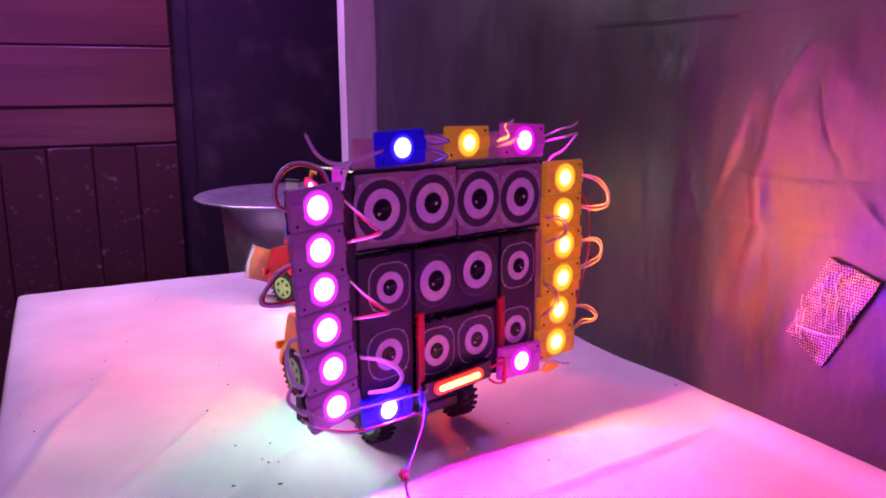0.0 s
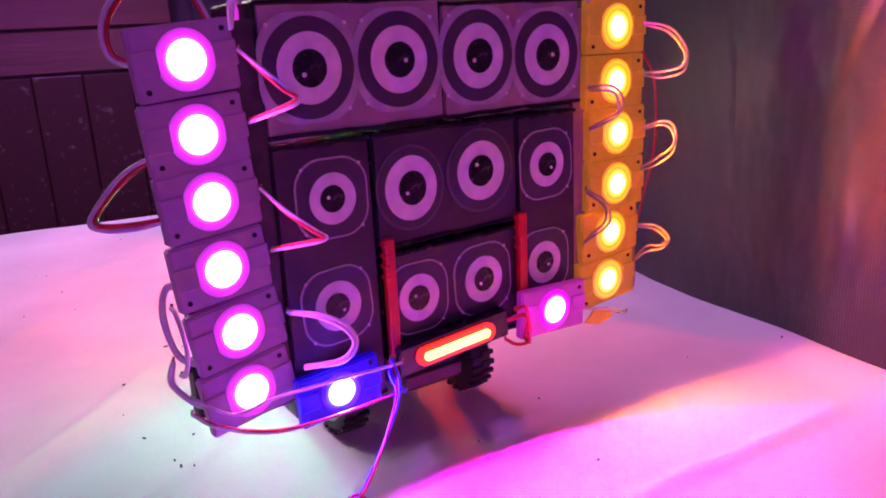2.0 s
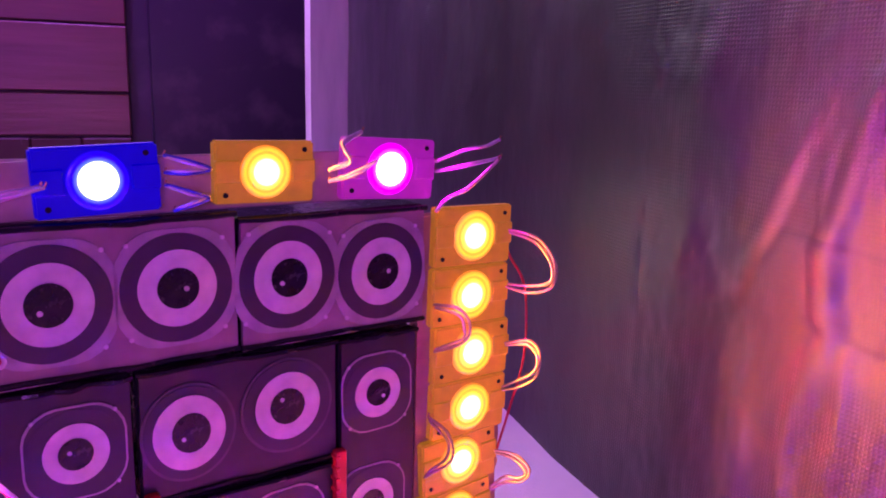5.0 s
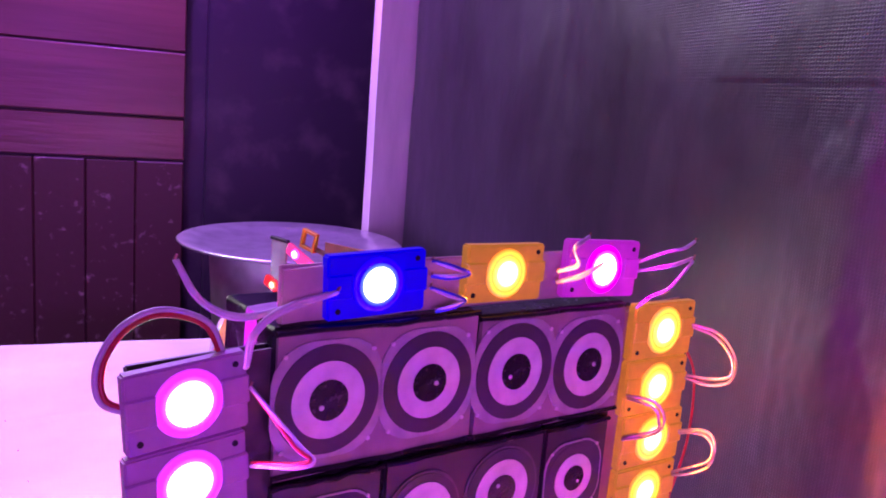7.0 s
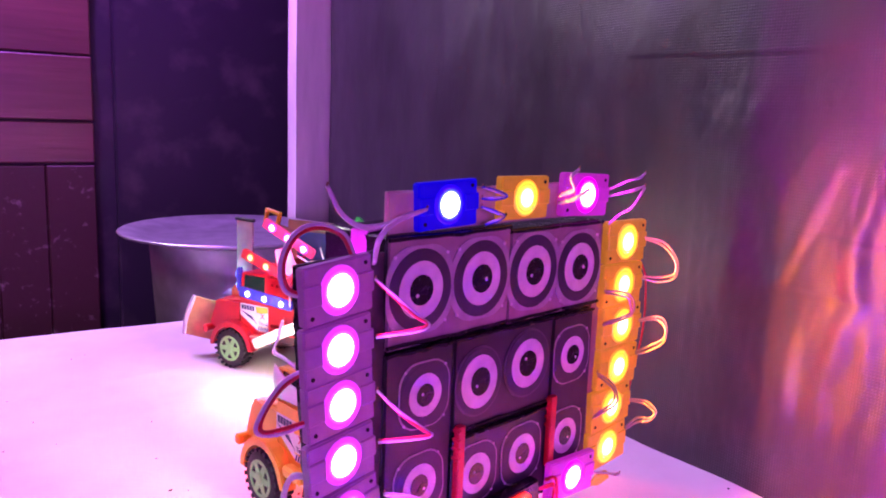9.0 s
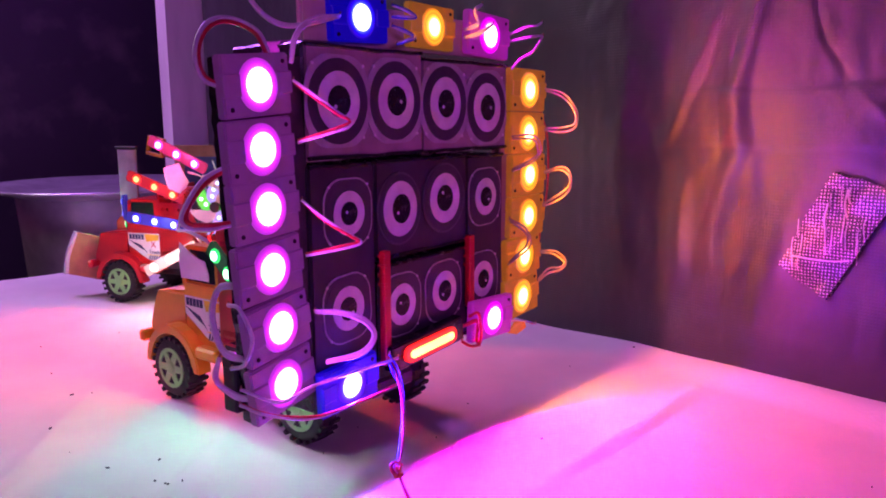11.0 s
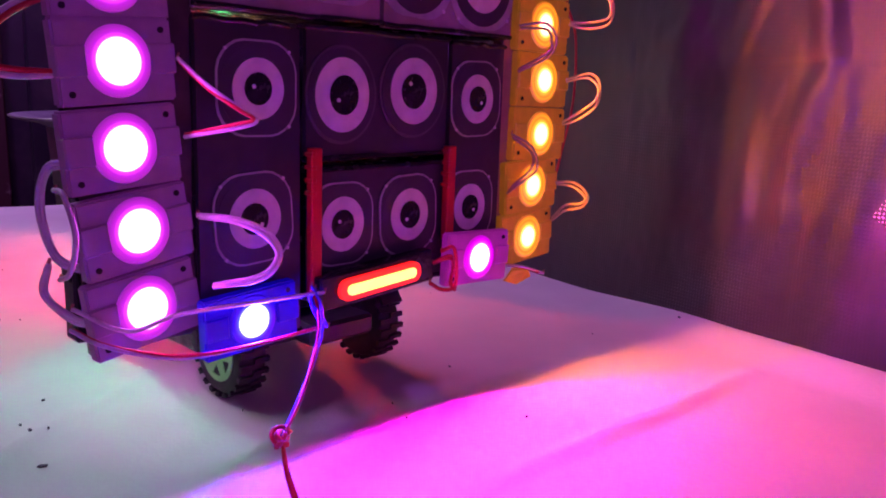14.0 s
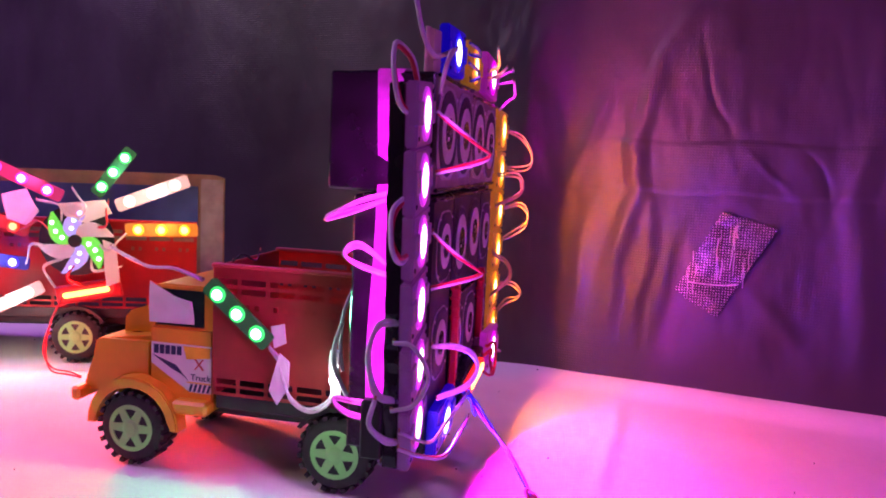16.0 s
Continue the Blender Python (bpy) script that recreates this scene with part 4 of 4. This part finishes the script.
def toy_truck(label, m, cab_mat, bed_mat, bed_back, group="toy trucks"):
    ob = thing("toy_truck", label, "toy truck", m, group=group)
    # bonnet and cab from one side outline
    half = 0.044
    bonnet = prism([(0.2615, 0.044), (0.2615, 0.0500), (0.2545, 0.0505), (0.2525, 0.079), (0.2495, 0.0815), (0.2435, 0.0825), (0.2060, 0.0870), (0.2060, 0.044)], -half, half, axis=0, bevel=0.0035)
    part("bonnet", bonnet, cab_mat, ob)
    ridge = prism([(0.2435, 0.080), (0.2425, 0.0935), (0.2380, 0.0985), (0.2180, 0.1060), (0.2060, 0.1080), (0.2060, 0.080)], -0.026, 0.026, axis=0, bevel=0.005)
    part("bonnet_ridge", ridge, cab_mat, ob, smooth=False)
    low = prism([(0.2070, 0.0400), (0.2070, 0.0960), (0.1600, 0.0960), (0.1600, 0.0400)], -0.046, 0.046, axis=0, bevel=0.0015)
    part("cab", low, cab_mat, ob)
    pillars = bmesh.new()
    for s in (-1, 1):
        prism([(0.2070, 0.095), (0.2030, 0.1225), (0.2000, 0.1225), (0.2035, 0.095)], s * 0.046, s * 0.0425, 0, 0, pillars)
        box((min(s * 0.046, s * 0.0425), 0.1600, 0.095), (max(s * 0.046, s * 0.0425), 0.1665, 0.1225), 0, pillars)
    prism([(0.2045, 0.1215), (0.2025, 0.1238), (0.1980, 0.1250), (0.1600, 0.1250), (0.1600, 0.1215)], -0.0465, 0.0465, 0, 0.001, pillars)
    part("cab_roof", pillars, cab_mat, ob)
    part("window", prism([(0.2050, 0.0962), (0.2012, 0.1213), (0.1640, 0.1213), (0.1640, 0.0962)], -0.0435, 0.0435, 0), TINT, ob, "dark green tinted glazing")
    for s in (-1, 1):
        inner = arc(0.2145, 0.026, 0.0285, 180, 0, 14)
        outer = arc(0.2145, 0.026, 0.0345, 0, 180, 14)
        outer = [(y, min(z, 0.064)) for y, z in outer]
        x0, x1 = (-0.0565, -0.0435) if s < 0 else (0.0435, 0.0565)
        part("wheel_arch", prism(inner + outer, x0, x1, 0, 0.001), cab_mat, ob)
        part("running_board", box((min(s * 0.043, s * 0.055), 0.160, 0.038), (max(s * 0.043, s * 0.055), 0.186, 0.0475), 0.002), cab_mat, ob)
        part("headlight", lathe([(0.006, 0.2535), (0.006, 0.2555), (0.004, 0.2565)], 1, 16, centre=(s * 0.031, 0, 0.066)), STEEL, ob)
    part("bumper", box((-0.053, 0.2575, 0.0385), (0.053, 0.2645, 0.0480), 0.0018), cab_mat, ob)
    grille = bmesh.new()
    for k in range(5):
        box((-0.02, 0.2525, 0.056 + 0.0045 * k), (0.02, 0.2548, 0.0585 + 0.0045 * k), 0.0004, grille)
    part("grille", grille, CHASSIS, ob)
    part("chassis", box((-0.022, 0.03 + min(0, bed_back), 0.030), (0.022, 0.25, 0.042), 0.002), CHASSIS, ob)
    part("bed_floor", box((-0.0478, bed_back, 0.0435), (0.0478, 0.157, 0.0535), 0.001), CHASSIS, ob)
    for y in (0.0685, 0.2145):
        part("axle", lathe([(0.0035, -0.05), (0.0035, 0.05)], 0, 12, centre=(0, y, 0.0255)), CHASSIS, ob)
        for s in (-1, 1):
            wheel(ob, s * 0.0485, y, s)
    for s in (-1, 1):
        part("mudguard", prism(arc(0.0685, 0.0255, 0.0278, 150, 30, 10) + arc(0.0685, 0.0255, 0.0305, 30, 150, 10), *sorted((s * 0.04, s * 0.0555)), 0), CHASSIS, ob)
    side_frame(-0.0495, 0.0012, bed_back, 0.1585, bed_mat, ob, "bed_side")
    side_frame(0.0495, 0.0012, bed_back, 0.1585, bed_mat, ob, "bed_side")
    part("bed_front", box((-0.0485, 0.1562, 0.0535), (0.0485, 0.1585, 0.1405), 0.0005), bed_mat, ob)
    part("bed_rim", box((-0.0512, bed_back, 0.1400), (-0.0470, 0.159, 0.1425), 0.0005), bed_mat, ob)
    part("bed_rim", box((0.0470, bed_back, 0.1400), (0.0512, 0.159, 0.1425), 0.0005), bed_mat, ob)
    # printed sticker on each door: bars for the maker's name, hazard stripes, a plain word
    for s in (-1, 1):
        x = s * 0.0462
        plate = part("door_sticker", prism([(0.2055, 0.0845), (0.1608, 0.0845), (0.1608, 0.0520), (0.1765, 0.0520), (0.2055, 0.0700)], min(x, x + s * 0.0005), max(x, x + s * 0.0005), 0), STICKER, ob, "white printed sticker with stripes")
        o = s * 0.0007
        lo, hi = min(x, x + o), max(x, x + o)
        marks = bmesh.new()
        for k in range(5):
            prism([(0.2035 - 0.0043 * k, 0.0768), (0.2001 - 0.0043 * k, 0.0768), (0.2001 - 0.0043 * k, 0.0830), (0.2035 - 0.0043 * k, 0.0830)], lo, hi, 0, 0, marks)
        prism([(0.2050, 0.0760), (0.1870, 0.0700), (0.1780, 0.0600), (0.1830, 0.0640), (0.1900, 0.0670)], lo, hi, 0, 0, marks)
        for k in range(5):
            prism([(0.1775 - 0.0033 * k, 0.0525), (0.1757 - 0.0033 * k, 0.0525), (0.1740 - 0.0033 * k, 0.0580), (0.1758 - 0.0033 * k, 0.0580)], lo, hi, 0, 0, marks)
        part("dark_print", marks, NAVY, plate)
        part("yellow_print", prism([(0.1815, 0.0835), (0.1615, 0.0835), (0.1615, 0.0765), (0.1790, 0.0745)], lo, hi, 0), YELLOW_INK, plate)
        part("yellow_print", prism([(0.1790, 0.0592), (0.1612, 0.0592), (0.1612, 0.0583), (0.1780, 0.0583)], lo, hi, 0), YELLOW_INK, plate)
        for text, y, z, size, mat in (("X", 0.1735, 0.0680, 0.0105, RED_INK), ("Truck", 0.1760, 0.0605, 0.0062, NAVY)):
            cu = bpy.data.curves.new("lettering", "FONT")
            cu.body, cu.size, cu.extrude = text, size, 0.0002
            tmp = bpy.data.objects.new("lettering", cu)
            me = bpy.data.meshes.new_from_object(tmp)
            bpy.data.objects.remove(tmp)
            me.materials.append(mat)
            word = new("lettering", me)
            word.parent = plate
            word.matrix_basis = pose(x + s * 0.0007, y if s < 0 else y - size * 0.5 * len(text) * 0.55, z, 90, 0, -90 if s < 0 else 90)
    return ob


toy_truck("toy truck with orange-yellow cab, red slatted bed and green rims", RIG, YELLOW, RED_CLEAR, 0.058)
RED_RIG = pose(0.37, 1.026, 0, 0, 0, 30.5) @ pose(0.057, -0.0685, 0)
toy_truck("red toy truck with green rims, loaded with lamp strips", RED_RIG, RED, RED, -0.045)


# ---- lamp strips, fan and papers on the trucks ----
def lamp_strip(label, a, b, tint, dots, m, width=0.0125, power=0.02, count=3, out=0.0):
    """A flat strip with three lamps from a to b, pairs along y and z, facing -x."""
    (ay, az), (by, bz) = a, b
    length, angle = math.hypot(by - ay, bz - az), math.degrees(math.atan2(bz - az, by - ay))
    ob = thing("lamp_strip", label, "lamp strip", m @ pose(0, (ay + by) / 2, (az + bz) / 2, angle), group="lamp strips")
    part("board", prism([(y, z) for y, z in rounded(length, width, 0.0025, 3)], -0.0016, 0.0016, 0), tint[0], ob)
    for k in range(count):
        y = length * ((k + 0.5) / count - 0.5) * 0.96
        # the lens disc draws the coloured halo round each lit LED
        lens = part("lens", lathe([(0.0056, -0.0014), (0.0054, -0.0024), (0.0042, -0.0030)], 0, 20, centre=(0, y, 0)), tint[2], ob)
        part("lit_led", lathe([(0.0036, -0.0030), (0.0033, -0.0037), (0.0018, -0.0041)], 0, 16, centre=(0, y, 0)), tint[1], lens)
    if out:
        lamp("strip_light", "POINT", power, dots, m @ pose(-out, (ay + by) / 2, (az + bz) / 2), 0.008)
    else:
        lamp("strip_light", "SPOT", power, dots, m @ pose(-0.006, (ay + by) / 2, (az + bz) / 2, 0, 90, 0), 0.01)
    return ob


TINT_OF = {}
# boards emit too, with the spill of their LEDs put into them
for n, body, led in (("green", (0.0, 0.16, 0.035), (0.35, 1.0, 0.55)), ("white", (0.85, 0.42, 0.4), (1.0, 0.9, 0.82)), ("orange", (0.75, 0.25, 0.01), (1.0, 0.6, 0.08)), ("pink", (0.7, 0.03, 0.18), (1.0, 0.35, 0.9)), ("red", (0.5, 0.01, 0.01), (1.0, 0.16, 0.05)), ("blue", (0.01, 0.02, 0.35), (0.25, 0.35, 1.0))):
    board = glow(n + "_board_spill", tuple(0.5 * k for k in body), {"white": 1.2, "green": 0.35}.get(n, 0.8))
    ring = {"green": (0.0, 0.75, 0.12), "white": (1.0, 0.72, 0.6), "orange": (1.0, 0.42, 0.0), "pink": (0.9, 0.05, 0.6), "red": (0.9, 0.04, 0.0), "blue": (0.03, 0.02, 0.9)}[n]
    TINT_OF[n] = (board, glow(n + "_strip_led", led, 5.0), glow(n + "_strip_halo", ring, 1.0))
lamp_strip("green lamp strip glowing on the side of the yellow-cab truck", (0.160, 0.1290), (0.1165, 0.0925), TINT_OF["green"], (0.1, 1.0, 0.45), RIG @ pose(-0.0535, 0, 0), power=0.5)
STAR = pose(0.375, 1.026, 0, 0, 0, 32.7) @ pose(-0.016, 0, 0)
for n, a, b, p in (("green", (-0.020, 0.167), (-0.053, 0.211), 0.03), ("white", (-0.039, 0.157), (-0.105, 0.184), 0.1), ("orange", (-0.047, 0.1345), (-0.114, 0.136), 0.05), ("pink", (0.010, 0.164), (0.080, 0.196), 0.05), ("red", (0.040, 0.130), (0.112, 0.156), 0.05), ("blue", (0.040, 0.099), (0.117, 0.108), 0.07), ("white", (0.0285, 0.078), (0.096, 0.044), 0.12)):
    hue = {"green": (0.1, 1, 0.35), "white": (1, 0.85, 0.75), "orange": (1, 0.45, 0.03), "pink": (1, 0.1, 0.5), "red": (1, 0.03, 0.02), "blue": (0.08, 0.1, 1)}[n]
    lamp_strip(n + " lamp strip glowing in a star on the red truck's side", a, b, TINT_OF[n], hue, STAR, power=p, out=0.03)
tail = thing("light_bar", "red light bar glowing at the red truck's side", "light bar", STAR @ pose(0.0, -0.0125, 0.0735, -11))
part("housing", box((-0.002, -0.031, -0.009), (0.004, 0.029, 0.009), 0.001), RED, tail)
part("lens", prism(rounded(0.05, 0.0105, 0.005), -0.0045, -0.0018, 0), BAR_RED, tail)
part("glowing_core", prism(rounded(0.043, 0.005, 0.0024), -0.0055, -0.0040, 0), BAR_HOT, tail)
lamp("bar_light", "SPOT", 4.5, (1.0, 0.03, 0.02), STAR @ pose(-0.008, -0.0125, 0.0735, 0, 90, 0), 0.008)

fan = thing("lamp_fan", "small fan with curved blades lit green and lilac", "fan", STAR @ pose(-0.004, -0.003, 0.123))
# green and lilac blades emit evenly, with the dots' light put into them
blade_mats = [glow("green_lit_blade", (0.12, 0.8, 0.08), 0.5), glow("lilac_lit_blade", (0.4, 0.35, 0.9), 0.55), WHITE_PAPER]
part("disc", lathe([(0.034, 0.003), (0.034, 0.005)], 0, 40), CHASSIS, fan)
for k in range(6):
    t = 2 * math.pi * k / 6
    pts = []
    for j in range(9):
        u = j / 8
        pts.append((t + 0.9 * u, 0.005 + 0.029 * u, 0.0084 * math.sin(math.pi * min(1, u * 0.85 + 0.12))))
    outline = [((r) * math.cos(a) - w * math.sin(a), r * math.sin(a) + w * math.cos(a)) for a, r, w in pts] + [((r) * math.cos(a) + w * math.sin(a), r * math.sin(a) - w * math.cos(a)) for a, r, w in reversed(pts)]
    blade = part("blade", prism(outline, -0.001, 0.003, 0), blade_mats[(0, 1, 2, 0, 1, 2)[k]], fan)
    if k % 3 < 2:
        for j in (2, 4, 6):
            a, r, w = pts[j]
            part("lit_dot", lathe([(0.0021, -0.0008), (0.0018, -0.0020), (0.001, -0.0024)], 0, 12, centre=(0, r * math.cos(a), r * math.sin(a))), TINT_OF["green" if k % 3 == 0 else "blue"][1], blade)
part("cap", lathe([(0.006, -0.004), (0.006, 0.003)], 0, 20), CHASSIS, fan)
for k in range(9):
    r = random.Random(40 + k)
    t = 0.7 * k + 0.3
    pts = [(0.0, 0.02 * math.cos(t), 0.123 + 0.02 * math.sin(t)), (-0.008 - 0.006 * r.random(), 0.034 * math.cos(t + 0.3), 0.123 + 0.034 * math.sin(t + 0.3)), (-0.006, 0.042 * math.cos(t), 0.123 + 0.044 * math.sin(t)), (0.0, 0.05 * math.cos(t - 0.15), 0.123 + 0.05 * math.sin(t - 0.15))]
    wire("thin pale wires round the lamp fan", pts, WHITE_WIRE if k % 3 else RED_WIRE, 0.0008, 0.0015, m=STAR)


def scrap(label, outline, x, m, mat=WHITE_PAPER, curl=0.004, turn=0.0):
    ob = thing("paper_scrap", label, "paper", m @ pose(x, 0, 0))
    bm = prism(outline, -0.0004, 0.0004, 0)
    bmesh.ops.subdivide_edges(bm, edges=bm.edges, cuts=4, use_grid_fill=True)
    for v in bm.verts:
        v.co.x += curl * noise.noise(v.co * 45)
    part("sheet", bm, mat, ob)
    return ob


scrap("torn white paper hung over the truck window", [(0.2060, 0.0985), (0.1740, 0.0985), (0.1745, 0.1145), (0.1880, 0.1180), (0.2055, 0.1265)], -0.0485, RIG)
scrap("scrap of white paper beside the lamp fan", [(0.062, 0.165), (0.040, 0.171), (0.029, 0.150), (0.040, 0.136), (0.058, 0.142)], -0.004, STAR)
scrap("pale tape holding strips above the fan", [(0.012, 0.158), (-0.03, 0.163), (-0.036, 0.15), (-0.012, 0.14), (0.006, 0.147)], -0.006, STAR, STICKER)
scrap("translucent tape hanging at the wire joint", [(-0.028, 0.125), (-0.040, 0.12), (-0.044, 0.085), (-0.032, 0.08)], -0.008, STAR)
scrap("bit of clear tape on the red bed side", [(0.116, 0.104), (0.106, 0.107), (0.105, 0.094), (0.113, 0.090)], -0.0525, RIG)
board = thing("painted_board", "cardboard sheet painted blue and standing in the red truck", "board", STAR @ pose(0.094, 0, 0))
part("sheet", prism([(-0.128, 0.054), (0.115, 0.054), (0.115, 0.186), (-0.116, 0.187), (-0.128, 0.184)], 0, 0.003, 0), CARDBOARD, board)
part("blue_field", prism([(-0.100, 0.128), (0.1, 0.128), (0.1, 0.172), (-0.100, 0.174)], -0.001, 0.0, 0), BLUE_CARD, board)
part("grey_field", prism([(-0.1265, 0.056), (-0.103, 0.056), (-0.103, 0.182), (-0.1265, 0.182)], -0.0008, 0.0, 0), GREY_CARD, board)
flap = thing("card_flap", "bare tan cardboard flap at the red truck's front", "cardboard", RED_RIG @ pose(-0.026, 0.274, 0.044, 10, 16, -48))
part("sheet", box((-0.03, 0, -0.026), (0.022, 0.003, 0.03), 0.0005), TAN_CARD, flap)
part("pale_edge", tube([(-0.03, 0.001, -0.026), (-0.033, 0.0, 0.0), (-0.03, 0.002, 0.03)], 0.003, 8, 4), WHITE_PAPER, flap)
frame_piece = thing("yellow_frame", "small yellow plastic frame at the painted board's edge", "plastic frame", STAR @ pose(0.0935, 0.140, 0.184, 12))
for a, b in (((-0.012, -0.012), (0.012, -0.008)), ((-0.012, 0.008), (0.012, 0.012)), ((-0.012, -0.008), (-0.008, 0.008)), ((0.008, -0.008), (0.012, 0.008))):
    part("bar", box((-0.003, a[0], a[1]), (0.003, b[0], b[1]), 0.0006), YELLOW, frame_piece)
part("stalk", box((0.0, -0.034, -0.010), (0.003, -0.0105, -0.004), 0.0004), CARDBOARD, frame_piece)
panel = thing("grey_card", "pale grey card standing on the red truck's bonnet", "cardboard", STAR @ pose(0.071, 0.168, 0.145, 0, 0, -8))
part("sheet", box((0.0, -0.015, -0.040), (0.003, 0.015, 0.036), 0.0006), GREY_CARD, panel)
part("dark_edge", box((-0.001, -0.017, 0.036), (0.004, 0.017, 0.040), 0.0006), CHASSIS, panel)
for y, z, n, hue in ((0.206, 0.115, "blue", (0.08, 0.1, 1)), (0.216, 0.10, "green", (0.1, 1, 0.3)), (0.222, 0.098, "pink", (1, 0.1, 0.9))):
    x = {"blue": -0.046, "green": -0.03, "pink": -0.012}[n]
    lamp_strip(n + " lamp strip standing before the red truck's windscreen", (-0.015, 0.0), (0.015, 0.002), TINT_OF[n], hue, RED_RIG @ pose(x, y, z, 0, 0, -75) @ pose(0, 0, 0, 90), width=0.010, power=0.05, count=2)

# white wires and lamp between the truck bed and the boxes
wire("white twin wire from the green strip to the rig", [(-0.054, 0.116, 0.091), (-0.056, 0.108, 0.084), (-0.056, 0.104, 0.07), (-0.058, 0.098, 0.058), (-0.06, 0.085, 0.053), (-0.062, 0.072, 0.06), (-0.064, 0.066, 0.075)], WHITE_WIRE, 0.0011, 0.002)
wire("white wire from the lamp fan to the green strip", [(-0.05, 0.166, 0.13), (-0.054, 0.185, 0.137), (-0.05, 0.205, 0.136), (-0.03, 0.23, 0.137), (0.0, 0.27, 0.14)], WHITE_WIRE, 0.001, 0.0018)
wire("violet-lit white wires bundled beside the boxes", [(-0.066, 0.062, 0.115), (-0.068, 0.066, 0.1), (-0.07, 0.064, 0.085), (-0.085, 0.045, 0.064), (-0.12, 0.02, 0.058), (-0.145, 0.012, 0.062)], WHITE_WIRE, 0.0011, 0.0026)
wire("white wire looped out behind the cardboard wing", [(-0.104, 0.018, 0.2), (-0.115, 0.04, 0.192), (-0.12, 0.055, 0.182), (-0.115, 0.04, 0.187), (-0.108, 0.02, 0.196)], WHITE_WIRE, 0.0011, 0.002)
wire("white wire looped out behind the cardboard wing", [(-0.106, 0.016, 0.15), (-0.118, 0.036, 0.158), (-0.12, 0.044, 0.165), (-0.116, 0.036, 0.17), (-0.108, 0.018, 0.154)], WHITE_WIRE, 0.0011, 0.002)
wire("white wire looped out low behind the wing", [(-0.112, 0.012, 0.083), (-0.125, 0.03, 0.086), (-0.13, 0.044, 0.088), (-0.126, 0.036, 0.078), (-0.115, 0.014, 0.072)], WHITE_WIRE, 0.0011, 0.002)
wire("grey wire hooped in front of the wing", [(-0.158, 0.004, 0.128), (-0.1585, -0.006, 0.127), (-0.158, -0.014, 0.113), (-0.1585, -0.008, 0.099), (-0.158, 0.004, 0.094)], WHITE_WIRE, 0.0011, 0.0)
joint = thing("tape_joint", "lit white taped joint on the wires beside the boxes", "tape joint", RIG @ pose(-0.064, 0.066, 0.078))
part("wrap", tube([(0, 0, -0.014), (0.001, 0.001, -0.004), (0, 0.002, 0.008), (-0.001, 0.001, 0.018)], 0.0032, 8, 4), WHITE_PAPER, joint)
white_lamp = glow("white_joint_led", (0.9, 0.88, 1.0), 8.0)
part("lit_led", lathe([(0.003, -0.003), (0.0028, -0.0048), (0.001, -0.0055)], 0, 14, centre=(-0.0005, 0, 0.0)), white_lamp, joint)
lamp("joint_light", "POINT", 0.03, (0.9, 0.9, 1.0), RIG @ pose(-0.074, 0.066, 0.078), 0.004)
wire("red wires drooping from the red truck to the table", [(-0.004, 0.01, 0.068), (-0.012, 0.018, 0.045), (-0.02, 0.02, 0.02), (-0.03, 0.012, 0.004), (-0.04, -0.006, 0.003), (-0.05, -0.02, 0.003)], RED_WIRE, 0.0008, 0.003, m=STAR)

scrap("crumpled yellow tape below the amber lamps", [(0.0, 0.0), (0.016, 0.002), (0.021, -0.006), (0.009, -0.010), (-0.002, -0.006)], 0.0, RIG @ pose(0.118, -0.004, 0.062, 0, 0, 90), AMBER_PLASTIC, 0.012)
scrap("clear tape wrapped round wires beside the bed", [(0.0, 0.0), (0.008, 0.004), (0.010, -0.022), (0.002, -0.03), (-0.003, -0.016)], 0.0, RIG @ pose(-0.0575, 0.100, 0.083, 12, 0, 0), WHITE_PAPER, 0.004)
wire("red wire frame bent beside the light bar", [(0.032, -0.012, 0.084), (0.036, -0.018, 0.086), (0.038, -0.018, 0.066), (0.030, -0.016, 0.064), (0.024, -0.012, 0.068)], RED_WIRE, 0.0011)
wire("violet-lit wires running up beside the bed", [(-0.062, 0.058, 0.135), (-0.066, 0.062, 0.12), (-0.064, 0.064, 0.1), (-0.07, 0.06, 0.085)], WHITE_WIRE, 0.0011, 0.0024)
wire("thin dark wire curling above the red bed", [(-0.03, 0.155, 0.141), (-0.028, 0.149, 0.146), (-0.026, 0.14, 0.1425), (-0.024, 0.138, 0.149)], CHASSIS, 0.0007)

# specks of litter on the cloth
specks = bmesh.new()
rng = random.Random(5)
for k in range(60):
    x, y = (rng.uniform(-0.06, 0.58), rng.uniform(0.35, 1.3)) if k > 9 else ((0.113, 0.149, 0.149, 0.154, 0.146, 0.149, 0.13, 0.16, 0.59, 0.12)[k], (0.625, 0.611, 0.653, 0.857, 0.662, 0.649, 0.7, 0.69, 0.62, 0.79)[k])
    size = rng.uniform(0.0004, 0.0011) if k < 10 else rng.uniform(0.0002, 0.0005)
    long = rng.uniform(1, 2.6)
    a = rng.uniform(0, math.pi)
    z = cloth_height(x, y)
    o = [(x + size * (long * math.cos(t) * math.cos(a) - math.sin(t) * math.sin(a)), y + size * (long * math.cos(t) * math.sin(a) + math.sin(t) * math.cos(a))) for t in (0.2, 1.3, 2.4, 3.6, 5.1)]
    prism(o, z - 0.0003, z + 0.0009, 2, 0, specks)
tagged(part("table_litter", specks, CHASSIS), "dark specks of litter scattered on the cloth", "litter", kind="stuff")
